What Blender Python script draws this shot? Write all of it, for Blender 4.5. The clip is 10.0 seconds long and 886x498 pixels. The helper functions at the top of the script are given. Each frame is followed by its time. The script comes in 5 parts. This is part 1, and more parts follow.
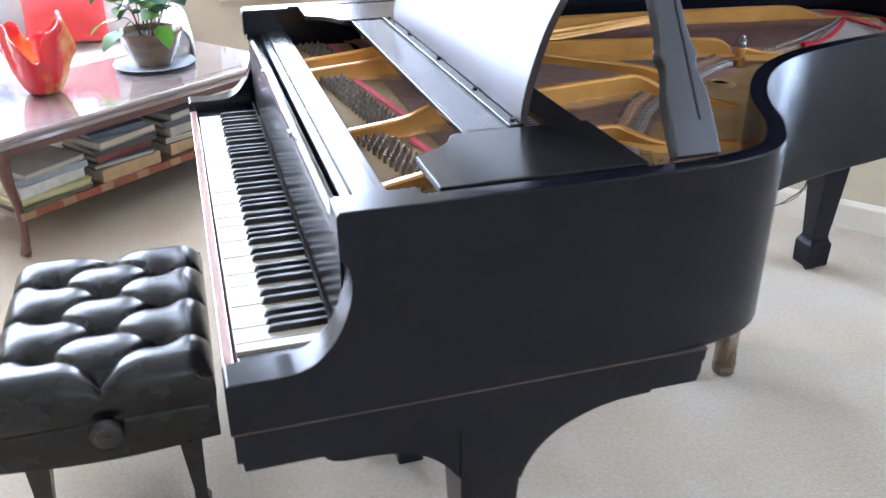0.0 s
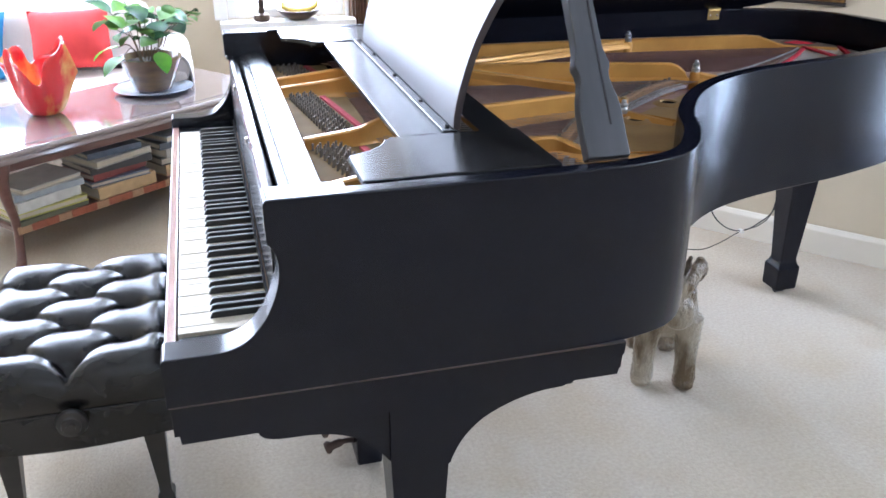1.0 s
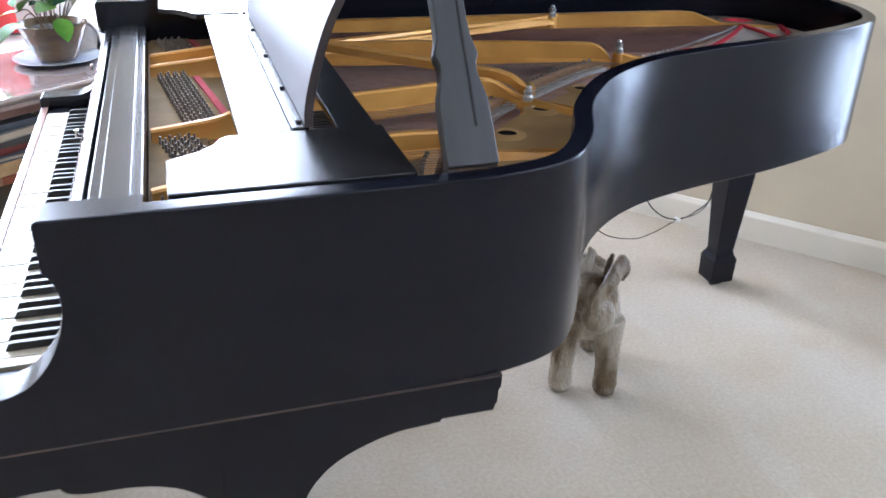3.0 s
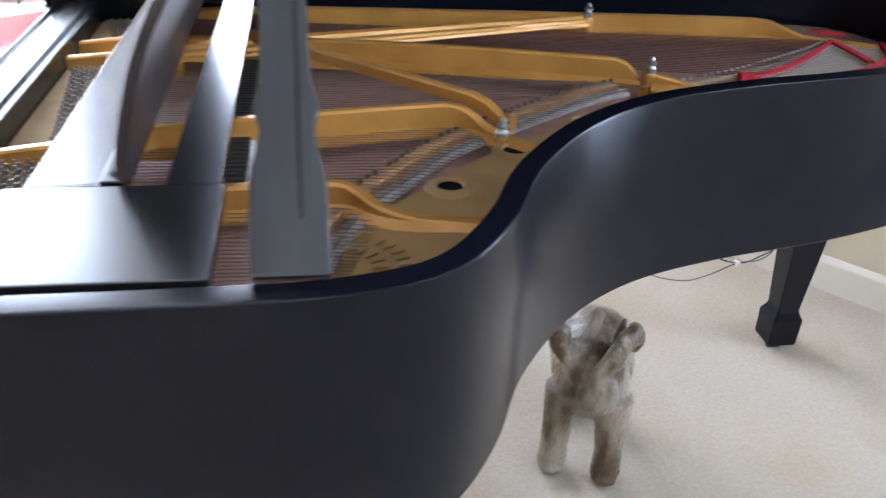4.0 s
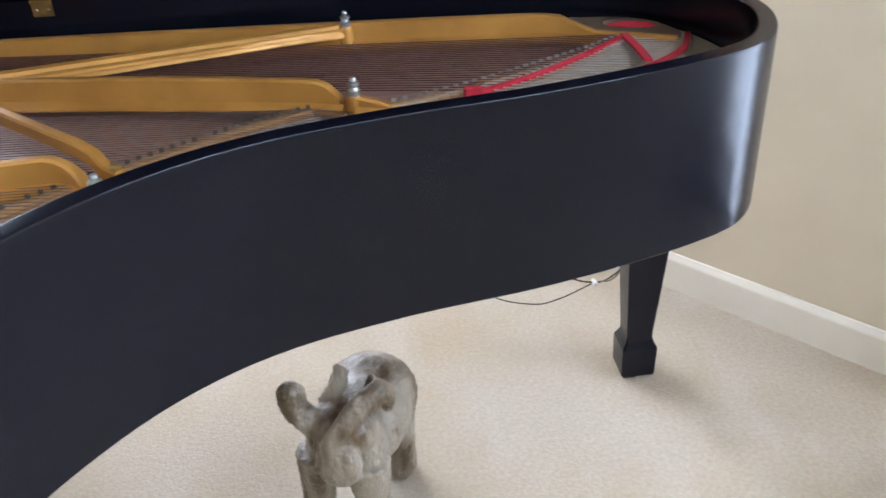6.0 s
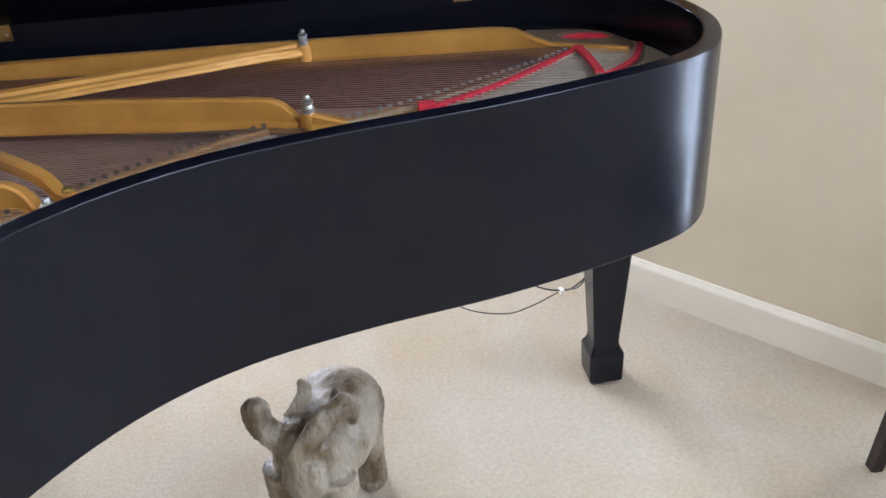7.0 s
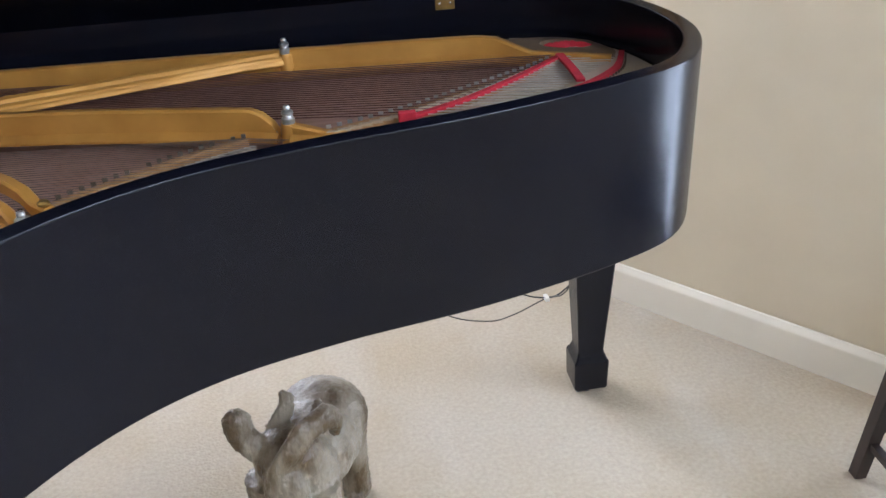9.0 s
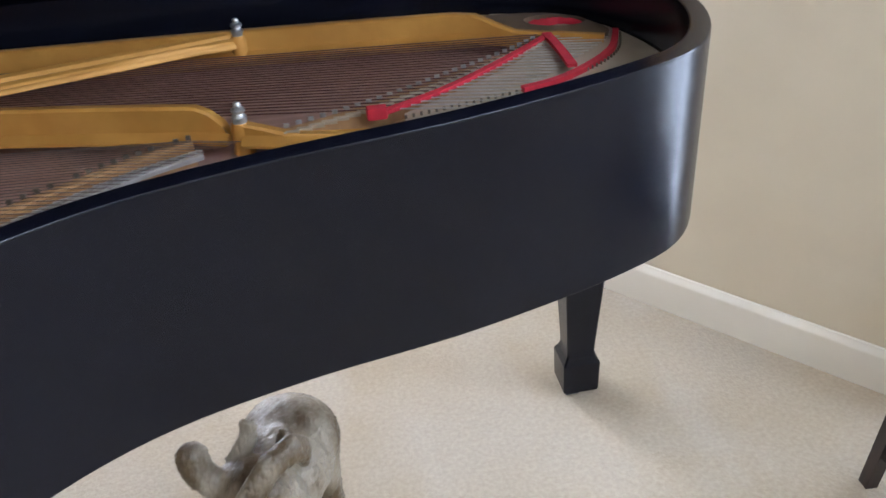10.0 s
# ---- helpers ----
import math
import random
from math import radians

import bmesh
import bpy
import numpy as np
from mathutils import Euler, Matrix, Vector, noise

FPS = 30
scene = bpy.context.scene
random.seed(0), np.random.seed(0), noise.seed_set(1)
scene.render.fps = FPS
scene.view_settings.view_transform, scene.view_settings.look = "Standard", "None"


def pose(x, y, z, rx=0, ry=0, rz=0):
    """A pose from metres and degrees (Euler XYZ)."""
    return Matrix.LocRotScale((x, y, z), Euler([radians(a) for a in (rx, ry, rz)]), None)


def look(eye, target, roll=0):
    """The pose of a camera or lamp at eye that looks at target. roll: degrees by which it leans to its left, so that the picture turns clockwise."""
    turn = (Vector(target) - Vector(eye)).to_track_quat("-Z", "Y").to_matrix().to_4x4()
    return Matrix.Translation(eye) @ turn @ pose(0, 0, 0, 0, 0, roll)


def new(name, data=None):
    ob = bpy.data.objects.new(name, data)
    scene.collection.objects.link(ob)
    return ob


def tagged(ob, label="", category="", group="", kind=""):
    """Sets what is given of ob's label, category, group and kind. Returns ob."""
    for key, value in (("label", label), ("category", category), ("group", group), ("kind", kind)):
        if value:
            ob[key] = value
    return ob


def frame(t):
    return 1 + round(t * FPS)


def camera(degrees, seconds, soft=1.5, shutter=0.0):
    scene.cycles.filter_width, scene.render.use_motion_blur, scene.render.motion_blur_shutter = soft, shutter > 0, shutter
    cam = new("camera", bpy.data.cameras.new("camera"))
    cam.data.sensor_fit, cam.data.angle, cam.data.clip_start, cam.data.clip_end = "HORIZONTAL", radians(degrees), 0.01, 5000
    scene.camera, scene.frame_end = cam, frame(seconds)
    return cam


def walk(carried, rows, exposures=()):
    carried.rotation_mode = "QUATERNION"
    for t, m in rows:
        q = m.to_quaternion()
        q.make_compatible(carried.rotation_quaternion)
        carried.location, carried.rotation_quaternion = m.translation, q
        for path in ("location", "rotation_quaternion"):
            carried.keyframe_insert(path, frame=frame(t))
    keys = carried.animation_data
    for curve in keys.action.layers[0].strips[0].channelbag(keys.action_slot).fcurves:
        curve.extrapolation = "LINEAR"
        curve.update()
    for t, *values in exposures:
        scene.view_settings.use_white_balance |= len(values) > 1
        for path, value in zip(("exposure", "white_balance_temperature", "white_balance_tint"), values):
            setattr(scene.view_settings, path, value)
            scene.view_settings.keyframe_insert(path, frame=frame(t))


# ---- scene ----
cam = camera(54.9, 10.0, shutter=0.4)
PATH = [
    (0, (0.011, -1.016, 1.463), (0.528, 0.695, 0.566), -0.2),
    (0.5, (0.08, -1.14, 1.453), (0.562, 0.586, 0.565), 1.4),
    (1, (0.116, -1.174, 1.441), (0.606, 0.584, 0.624), 0.1),
    (1.5, (0.136, -1.207, 1.436), (0.672, 0.549, 0.643), 0.1),
    (2, (0.142, -1.227, 1.437), (0.668, 0.531, 0.642), -0.5),
    (2.5, (0.213, -1.153, 1.433), (0.782, 0.56, 0.572), 0.5),
    (2.7, (0.269, -1.094, 1.426), (0.854, 0.608, 0.553), 1.1),
    (3.8, (0.665, -0.734, 1.438), (0.985, 0.997, 0.489), 2.6),
    (4, (0.76, -0.656, 1.423), (1.059, 1.068, 0.455), 2.8),
    (4.5, (0.967, -0.547, 1.44), (1.244, 1.16, 0.434), 2.1),
    (5, (1.18, -0.488, 1.437), (1.378, 1.24, 0.45), -0.1),
    (5.5, (1.389, -0.478, 1.42), (1.54, 1.245, 0.416), -0.6),
    (6, (1.477, -0.482, 1.419), (1.613, 1.245, 0.42), -2.7),
    (6.2, (1.52, -0.489, 1.42), (1.658, 1.234, 0.414), -3.2),
    (7.5, (1.528, -0.504, 1.43), (1.711, 1.24, 0.467), -3.7),
    (8, (1.539, -0.492, 1.428), (1.715, 1.248, 0.457), -3.4),
    (8.5, (1.555, -0.491, 1.429), (1.752, 1.243, 0.453), -3.9),
    (9, (1.544, -0.495, 1.436), (1.738, 1.242, 0.463), -3.6),
    (9.5, (1.537, -0.471, 1.447), (1.753, 1.254, 0.459), -2.8),
    (10, (1.57, -0.298, 1.422), (1.808, 1.383, 0.365), -3.7),
]
walk(cam, [(t, look(eye, target, roll)) for t, eye, target, roll in PATH],
     [(0.0, 0.08, 5300, 16), (2.5, -0.02, 5350, 17), (4.0, 0.02, 5450, 16), (5.5, 0.14, 5600, 16), (8.0, 0.03, 5700, 16), (10.0, -0.04, 5700, 16)])

# ---- world, sun, windows' light ----
world = bpy.data.worlds.new("world")
scene.world = world
world.use_nodes = True
wn, wl = world.node_tree.nodes, world.node_tree.links
sky = wn.new("ShaderNodeTexSky")
sky.sky_type = "NISHITA"
sky.sun_disc = False
sky.sun_elevation, sky.sun_rotation = radians(65), radians(-12)
wl.new(sky.outputs[0], wn["Background"].inputs[0])
wn["Background"].inputs[1].default_value = 0.15

sun = new("sun", bpy.data.lights.new("sun", "SUN"))
sun.data.energy, sun.data.angle, sun.data.color = 3.0, radians(0.5), (1.0, 0.95, 0.88)
sun.matrix_world = look((-0.8, 3.6, 8.0), (0, 0, 0))


def window_light(name, at, target, wide, high, power, colour):
    """An area lamp in a window's opening, in place of the sky's light."""
    data = bpy.data.lights.new(name, "AREA")
    data.shape, data.size, data.size_y, data.energy, data.color = "RECTANGLE", wide, high, power, colour
    ob = new(name, data)
    ob.matrix_world = look(at, target)
    return ob


NORTH, SOUTH = (0.92, 0.96, 1.0), (0.80, 0.90, 1.0)
window_light("window_light", (-1.45, 3.92, 2.1), (-1.45, 0, 1.9), 1.9, 2.5, 260, NORTH)
window_light("window_light", (0.60, 3.92, 2.0), (0.60, 0, 1.8), 0.62, 2.6, 115, NORTH)
window_light("window_light", (3.62, -1.5, 2.35), (0, -0.6, 0.6), 1.8, 1.5, 92, SOUTH)
# Fill lamp for the piano's interior, in the unseen south window.
window_light("window_light", (0.6, -4.62, 2.35), (0.8, 0, 0.8), 2.4, 1.5, 9, SOUTH)
window_light("window_light", (3.096, 0.726, 1.28), (3.096 - 0.77, 0.726 - 0.64, 1.2), 0.56, 2.15, 44, SOUTH)

# ---- materials ----


def material(name, colour, rough=0.5, metal=0.0, second=None, scale=20.0, bump=0.0, bump_scale=200.0,
             coat=0.0, stretch=(1, 1, 1), vary=0.0, rough_vary=0.0, coords="Object", spec=0.5, lo=0.32, hi=0.68, grain=0.0, grain_scale=300.0):
    m = bpy.data.materials.new(name)
    m.use_nodes = True
    n, l = m.node_tree.nodes, m.node_tree.links
    b = n["Principled BSDF"]
    b.inputs["Roughness"].default_value, b.inputs["Metallic"].default_value = rough, metal
    b.inputs["Coat Weight"].default_value, b.inputs["Coat Roughness"].default_value = coat, 0.08
    b.inputs["Specular IOR Level"].default_value = spec
    tc, mp = n.new("ShaderNodeTexCoord"), n.new("ShaderNodeMapping")
    mp.inputs["Scale"].default_value = stretch
    l.new(tc.outputs[coords], mp.inputs[0])
    big, mix = n.new("ShaderNodeTexNoise"), n.new("ShaderNodeMix")
    big.inputs["Scale"].default_value, big.inputs["Detail"].default_value = scale, 6
    l.new(mp.outputs[0], big.inputs[0])
    mix.data_type = "RGBA"
    ramp = n.new("ShaderNodeMapRange")
    ramp.inputs[1].default_value, ramp.inputs[2].default_value = lo, hi
    l.new(big.outputs[0], ramp.inputs[0])
    l.new(ramp.outputs[0], mix.inputs[0])
    second = second or tuple(c * 0.75 for c in colour)
    mix.inputs[6].default_value, mix.inputs[7].default_value = (*colour, 1), (*second, 1)
    out = mix.outputs[2]
    if grain:
        gn, gm, gh = n.new("ShaderNodeTexNoise"), n.new("ShaderNodeMapRange"), n.new("ShaderNodeHueSaturation")
        gn.inputs["Scale"].default_value, gn.inputs["Detail"].default_value = grain_scale, 3
        l.new(mp.outputs[0], gn.inputs[0])
        l.new(gn.outputs[0], gm.inputs[0])
        gm.inputs[1].default_value, gm.inputs[2].default_value = 0.3, 0.7
        gm.inputs[3].default_value, gm.inputs[4].default_value = 1 - grain, 1 + grain
        l.new(gm.outputs[0], gh.inputs["Value"])
        l.new(out, gh.inputs["Color"])
        out = gh.outputs[0]
    if vary:
        info, hsv, mr = n.new("ShaderNodeObjectInfo"), n.new("ShaderNodeHueSaturation"), n.new("ShaderNodeMapRange")
        mr.inputs[3].default_value, mr.inputs[4].default_value = 1 - vary, 1 + vary
        l.new(info.outputs["Random"], mr.inputs[0])
        l.new(mr.outputs[0], hsv.inputs["Value"])
        l.new(out, hsv.inputs["Color"])
        out = hsv.outputs[0]
    l.new(out, b.inputs["Base Color"])
    if rough_vary:
        rr, rn = n.new("ShaderNodeMapRange"), n.new("ShaderNodeTexNoise")
        rn.inputs["Scale"].default_value, rn.inputs["Detail"].default_value = scale * 0.6, 8
        l.new(mp.outputs[0], rn.inputs[0])
        l.new(rn.outputs[0], rr.inputs[0])
        rr.inputs[3].default_value, rr.inputs[4].default_value = rough - rough_vary, rough + rough_vary
        l.new(rr.outputs[0], b.inputs["Roughness"])
    if bump:
        fine, bp = n.new("ShaderNodeTexNoise"), n.new("ShaderNodeBump")
        fine.inputs["Scale"].default_value, fine.inputs["Detail"].default_value = bump_scale, 4
        l.new(mp.outputs[0], fine.inputs[0])
        l.new(fine.outputs[0], bp.inputs["Height"])
        bp.inputs["Strength"].default_value, bp.inputs["Distance"].default_value = bump, 0.004
        l.new(bp.outputs[0], b.inputs["Normal"])
    return m


LACQUER = material("black_lacquer", (0.0034, 0.0039, 0.0078), 0.24, second=(0.0042, 0.0047, 0.0090), scale=9, rough_vary=0.04, spec=0.31)
LACQUER_GLOSS = material("rubbed_black_lacquer", (0.010, 0.0095, 0.0095), 0.24, second=(0.013, 0.012, 0.0115), scale=14, spec=0.5)
DESK = material("hand_rubbed_desk_lacquer", (0.030, 0.020, 0.019), 0.36, second=(0.038, 0.025, 0.024), scale=14, spec=0.62)
PROP_PAINT = material("worn_ebonised_wood", (0.03, 0.03, 0.032), 0.3, second=(0.05, 0.05, 0.052), scale=25, stretch=(1, 1, 0.15), bump=0.04, bump_scale=90, rough_vary=0.08)
GOLD = material("gilded_iron", (0.63, 0.32, 0.065), 0.38, 0.35, second=(0.50, 0.24, 0.046), scale=11, bump=0.05, bump_scale=160, rough_vary=0.1, coat=0.3)
GOLD_FLAT = material("gilded_iron_plate", (0.46, 0.30, 0.12), 0.5, 0.45, second=(0.36, 0.22, 0.085), scale=9, bump=0.06, bump_scale=140, rough_vary=0.1)
# One string steel in two tones: stronger and weaker reflections put into colour.
STEEL = material("string_steel", (0.56, 0.53, 0.49), 0.35, 0.5, second=(0.42, 0.39, 0.35), scale=40)
STEEL_DIM = material("dim_string_steel", (0.30, 0.25, 0.23), 0.42, 0.85, second=(0.20, 0.16, 0.145), scale=40)
COPPER = material("wound_copper", (0.20, 0.105, 0.085), 0.4, 0.6, second=(0.12, 0.06, 0.05), scale=40)
PIN = material("pin_steel", (0.22, 0.19, 0.15), 0.55, 0.6, second=(0.14, 0.115, 0.09), scale=80)
CHROME = material("nickel_nut", (0.7, 0.68, 0.64), 0.18, 1.0, second=(0.5, 0.48, 0.44), scale=60)
BRASS = material("brass", (0.62, 0.42, 0.14), 0.3, 0.95, second=(0.45, 0.3, 0.1), scale=50)
BRIGHT = material("bright_steel", (0.5, 0.5, 0.48), 0.3, 0.7, second=(0.3, 0.3, 0.28), scale=60)
TAIL_DULL = material("dull_bronzed_iron", (0.20, 0.135, 0.085), 0.5, 0.3, second=(0.14, 0.09, 0.055), scale=14, bump=0.05)
# Pale tan stands for reflection on the plate's tail; also colours the bridge notches.
TAIL_IRON = material("pale_sheen_tan", (0.50, 0.42, 0.31), 0.4, 0.25, second=(0.40, 0.32, 0.22), scale=9, bump=0.06, bump_scale=140)
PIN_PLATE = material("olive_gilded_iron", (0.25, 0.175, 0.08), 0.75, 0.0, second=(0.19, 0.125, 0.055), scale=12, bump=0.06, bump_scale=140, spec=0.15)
SOUNDBOARD = material("soundboard", (0.42, 0.255, 0.20), 0.5, second=(0.32, 0.185, 0.145), scale=6, stretch=(1, 14, 1), bump=0.05)
FELT_RED = material("red_felt", (0.52, 0.02, 0.035), 0.95, second=(0.40, 0.015, 0.03), scale=60, bump=0.3, bump_scale=400)
VOID = material("unlit_opening", (0.003, 0.003, 0.003), 0.9, spec=0.1)
FELT_DARK = material("dark_felt", (0.03, 0.025, 0.025), 0.95, scale=60, bump=0.3, bump_scale=400)
WOOD_PALE = material("maple_bridge", (0.42, 0.24, 0.10), 0.5, second=(0.32, 0.17, 0.07), scale=20, stretch=(1, 6, 1))
FELT_PINK = material("faded_red_felt", (0.46, 0.07, 0.09), 0.95, second=(0.38, 0.05, 0.065), scale=60, bump=0.3, bump_scale=400)
IVORY = material("ivory", (0.72, 0.665, 0.55), 0.32, second=(0.66, 0.60, 0.475), scale=30, vary=0.04, bump=0.01, coat=0.2)
EBONY = material("ebony", (0.012, 0.011, 0.010), 0.32, second=(0.02, 0.018, 0.016), scale=60, stretch=(0.2, 1, 1))
# Key slip's reddish wood is lightened; the pale tone stands for its highlight.
SLIP = material("mahogany_edge_pale_highlight", (0.48, 0.30, 0.25), 0.25, second=(0.38, 0.20, 0.16), scale=20, stretch=(6, 0.4, 1), coat=0.8)
LEATHER = material("black_leather", (0.007, 0.0066, 0.0066), 0.25, second=(0.016, 0.015, 0.0145), scale=20, spec=0.4, bump=0.14, bump_scale=330, rough_vary=0.06)
MAHOGANY = material("mahogany", (0.12, 0.05, 0.038), 0.28, second=(0.09, 0.03, 0.022), scale=9, stretch=(0.5, 7, 7), bump=0.03, coat=0.4)
# Table top's base colour is paled to stand for the window's reflection.
TABLETOP = material("mahogany_top_pale_sheen", (0.30, 0.25, 0.24), 0.12, second=(0.24, 0.185, 0.175), scale=7, stretch=(0.6, 8, 8), spec=1.0, coat=1.0)
BRICKISH = material("reddish_inlay", (0.30, 0.085, 0.04), 0.4, second=(0.22, 0.06, 0.03), scale=30)
TANISH = material("tan_inlay", (0.36, 0.22, 0.12), 0.4, second=(0.28, 0.16, 0.09), scale=30)
WALL = material("beige_wall_paint", (0.61, 0.53, 0.39), 0.85, second=(0.575, 0.495, 0.36), scale=5, bump=0.09, bump_scale=45)
WHITE = material("white_paint", (0.80, 0.79, 0.76), 0.45, second=(0.77, 0.76, 0.73), scale=12, bump=0.02)
CEIL = material("ceiling_paint", (0.8, 0.79, 0.76), 0.9, second=(0.77, 0.76, 0.73), scale=8, bump=0.1, bump_scale=80)
LINEN = material("white_linen", (0.78, 0.75, 0.71), 0.9, second=(0.72, 0.68, 0.64), scale=14, bump=0.15, bump_scale=500)
RED_CLOTH = material("red_cotton", (0.62, 0.055, 0.05), 0.85, second=(0.54, 0.04, 0.04), scale=12, bump=0.2, bump_scale=500)
BLUE_CLOTH = material("blue_cotton", (0.03, 0.20, 0.42), 0.85, second=(0.025, 0.16, 0.35), scale=12, bump=0.2, bump_scale=500)
POT = material("brown_glaze", (0.15, 0.09, 0.035), 0.25, second=(0.075, 0.045, 0.025), scale=8, stretch=(1, 1, 4), coat=0.5)
LEAF = material("leaf_green", (0.21, 0.42, 0.06), 0.4, second=(0.13, 0.30, 0.05), scale=18, vary=0.35)
LEAF_DARK = material("leaf_bluish_green", (0.10, 0.23, 0.10), 0.25, second=(0.05, 0.12, 0.07), scale=18, vary=0.3)
STEM = material("plant_stem", (0.10, 0.07, 0.03), 0.7, scale=40)
SOIL = material("potting_soil", (0.04, 0.03, 0.02), 0.95, scale=60, bump=0.8, bump_scale=120)
CHINA = material("pale_blue_china", (0.62, 0.68, 0.76), 0.15, second=(0.40, 0.48, 0.62), scale=16, coat=0.6)
STONEWARE = material("glazed_stoneware", (0.31, 0.265, 0.195), 0.38, second=(0.10, 0.066, 0.03), scale=19, stretch=(1, 0.6, 0.3), bump=1.0, bump_scale=170, coat=0.12, rough_vary=0.12, lo=0.42, hi=0.60)
DARKWOOD = material("dark_stained_wood", (0.030, 0.016, 0.012), 0.35, second=(0.014, 0.009, 0.008), scale=12, stretch=(6, 6, 0.5), coat=0.2)
CORD = material("black_cord", (0.02, 0.02, 0.02), 0.5)
CORD_GREY = material("grey_cord", (0.07, 0.06, 0.05), 0.6)
TRIM = material("cream_trim_paint", (0.74, 0.69, 0.59), 0.4, second=(0.70, 0.65, 0.55), scale=6, bump=0.02)
PLASTIC = material("white_plastic", (0.75, 0.74, 0.7), 0.4)
PAPER = material("book_pages", (0.56, 0.51, 0.41), 0.9, second=(0.45, 0.40, 0.31), scale=6, stretch=(1, 1, 60), vary=0.12)
BANANA = material("banana_skin", (0.72, 0.56, 0.08), 0.5, second=(0.6, 0.42, 0.06), scale=14)
BRONZE = material("dark_bronze", (0.09, 0.06, 0.045), 0.4, 0.6)
SEAM = material("worn_seam", (0.085, 0.05, 0.034), 0.5, second=(0.015, 0.011, 0.010), scale=14)
GILT_FRAME = material("gilt_carving", (0.35, 0.2, 0.06), 0.45, 0.6, second=(0.1, 0.05, 0.02), scale=45, bump=0.8, bump_scale=90)
CANVAS = material("dark_canvas", (0.12, 0.10, 0.07), 0.7, second=(0.05, 0.06, 0.05), scale=8)


def glass_material(name, colour, rough, through_it):
    m = bpy.data.materials.new(name)
    m.use_nodes = True
    b = m.node_tree.nodes["Principled BSDF"]
    b.inputs["Base Color"].default_value = (*colour, 1)
    b.inputs["Roughness"].default_value, b.inputs["Transmission Weight"].default_value = rough, through_it
    return m


PANE = glass_material("window_glass", (1, 1, 1), 0.0, 1.0)


def vase_material():
    m = material("red_art_glass", (0.66, 0.018, 0.022), 0.12, second=(0.78, 0.42, 0.10), scale=8, stretch=(1, 1, 0.5), coat=0.6, lo=0.50, hi=0.64)
    b = m.node_tree.nodes["Principled BSDF"]
    b.inputs["Subsurface Weight"].default_value = 0.12
    b.inputs["Subsurface Radius"].default_value = (0.05, 0.01, 0.008)
    return m


VASE = vase_material()


def carpet_material():
    """Cut pile: crumbly tufts, brushed lighter and darker, with faint yellowish wear."""
    m = bpy.data.materials.new("beige_carpet")
    m.use_nodes = True
    n, l = m.node_tree.nodes, m.node_tree.links
    b = n["Principled BSDF"]
    b.inputs["Roughness"].default_value, b.inputs["Specular IOR Level"].default_value = 1.0, 0.1
    b.inputs["Sheen Weight"].default_value = 0.15
    tc = n.new("ShaderNodeTexCoord")

    def cloud(scale, detail, lo, hi, stretch=(1, 1, 1), turn=0.0):
        mp, t, mr = n.new("ShaderNodeMapping"), n.new("ShaderNodeTexNoise"), n.new("ShaderNodeMapRange")
        mp.inputs["Scale"].default_value, mp.inputs["Rotation"].default_value = stretch, (0, 0, turn)
        t.inputs["Scale"].default_value, t.inputs["Detail"].default_value = scale, detail
        mr.inputs[1].default_value, mr.inputs[2].default_value = lo, hi
        l.new(tc.outputs["Object"], mp.inputs[0])
        l.new(mp.outputs[0], t.inputs[0])
        l.new(t.outputs[0], mr.inputs[0])
        return t.outputs[0], mr.outputs[0]

    def blend(factor, a, c):
        x = n.new("ShaderNodeMix")
        x.data_type = "RGBA"
        l.new(factor, x.inputs[0])
        for k, v in ((6, a), (7, c)):
            if isinstance(v, tuple):
                x.inputs[k].default_value = (*v, 1)
            else:
                l.new(v, x.inputs[k])
        return x.outputs[2]

    base = blend(cloud(2.2, 3, 0.35, 0.65)[1], (0.425, 0.367, 0.284), (0.398, 0.328, 0.232))
    base = blend(cloud(5.0, 4, 0.52, 0.85, (1, 0.25, 1), 0.5)[1], base, (0.450, 0.397, 0.322))
    base = blend(cloud(3.0, 5, 0.55, 0.90)[1], base, (0.375, 0.295, 0.190))
    tuft = n.new("ShaderNodeTexVoronoi")
    tuft.inputs["Scale"].default_value = 150
    l.new(tc.outputs["Object"], tuft.inputs["Vector"])
    clump, shade = cloud(95, 4, 0.28, 0.72)
    h, add, hsv, mr = n.new("ShaderNodeMath"), n.new("ShaderNodeBump"), n.new("ShaderNodeHueSaturation"), n.new("ShaderNodeMapRange")
    h.operation = "SUBTRACT"
    l.new(clump, h.inputs[0])
    l.new(tuft.outputs["Distance"], h.inputs[1])
    l.new(h.outputs[0], add.inputs["Height"])
    add.inputs["Strength"].default_value, add.inputs["Distance"].default_value = 0.26, 0.005
    l.new(add.outputs[0], b.inputs["Normal"])
    mr.inputs[3].default_value, mr.inputs[4].default_value = 0.89, 1.09
    l.new(shade, mr.inputs[0])
    l.new(mr.outputs[0], hsv.inputs["Value"])
    l.new(base, hsv.inputs["Color"])
    l.new(hsv.outputs[0], b.inputs["Base Color"])
    return m


CARPET = carpet_material()


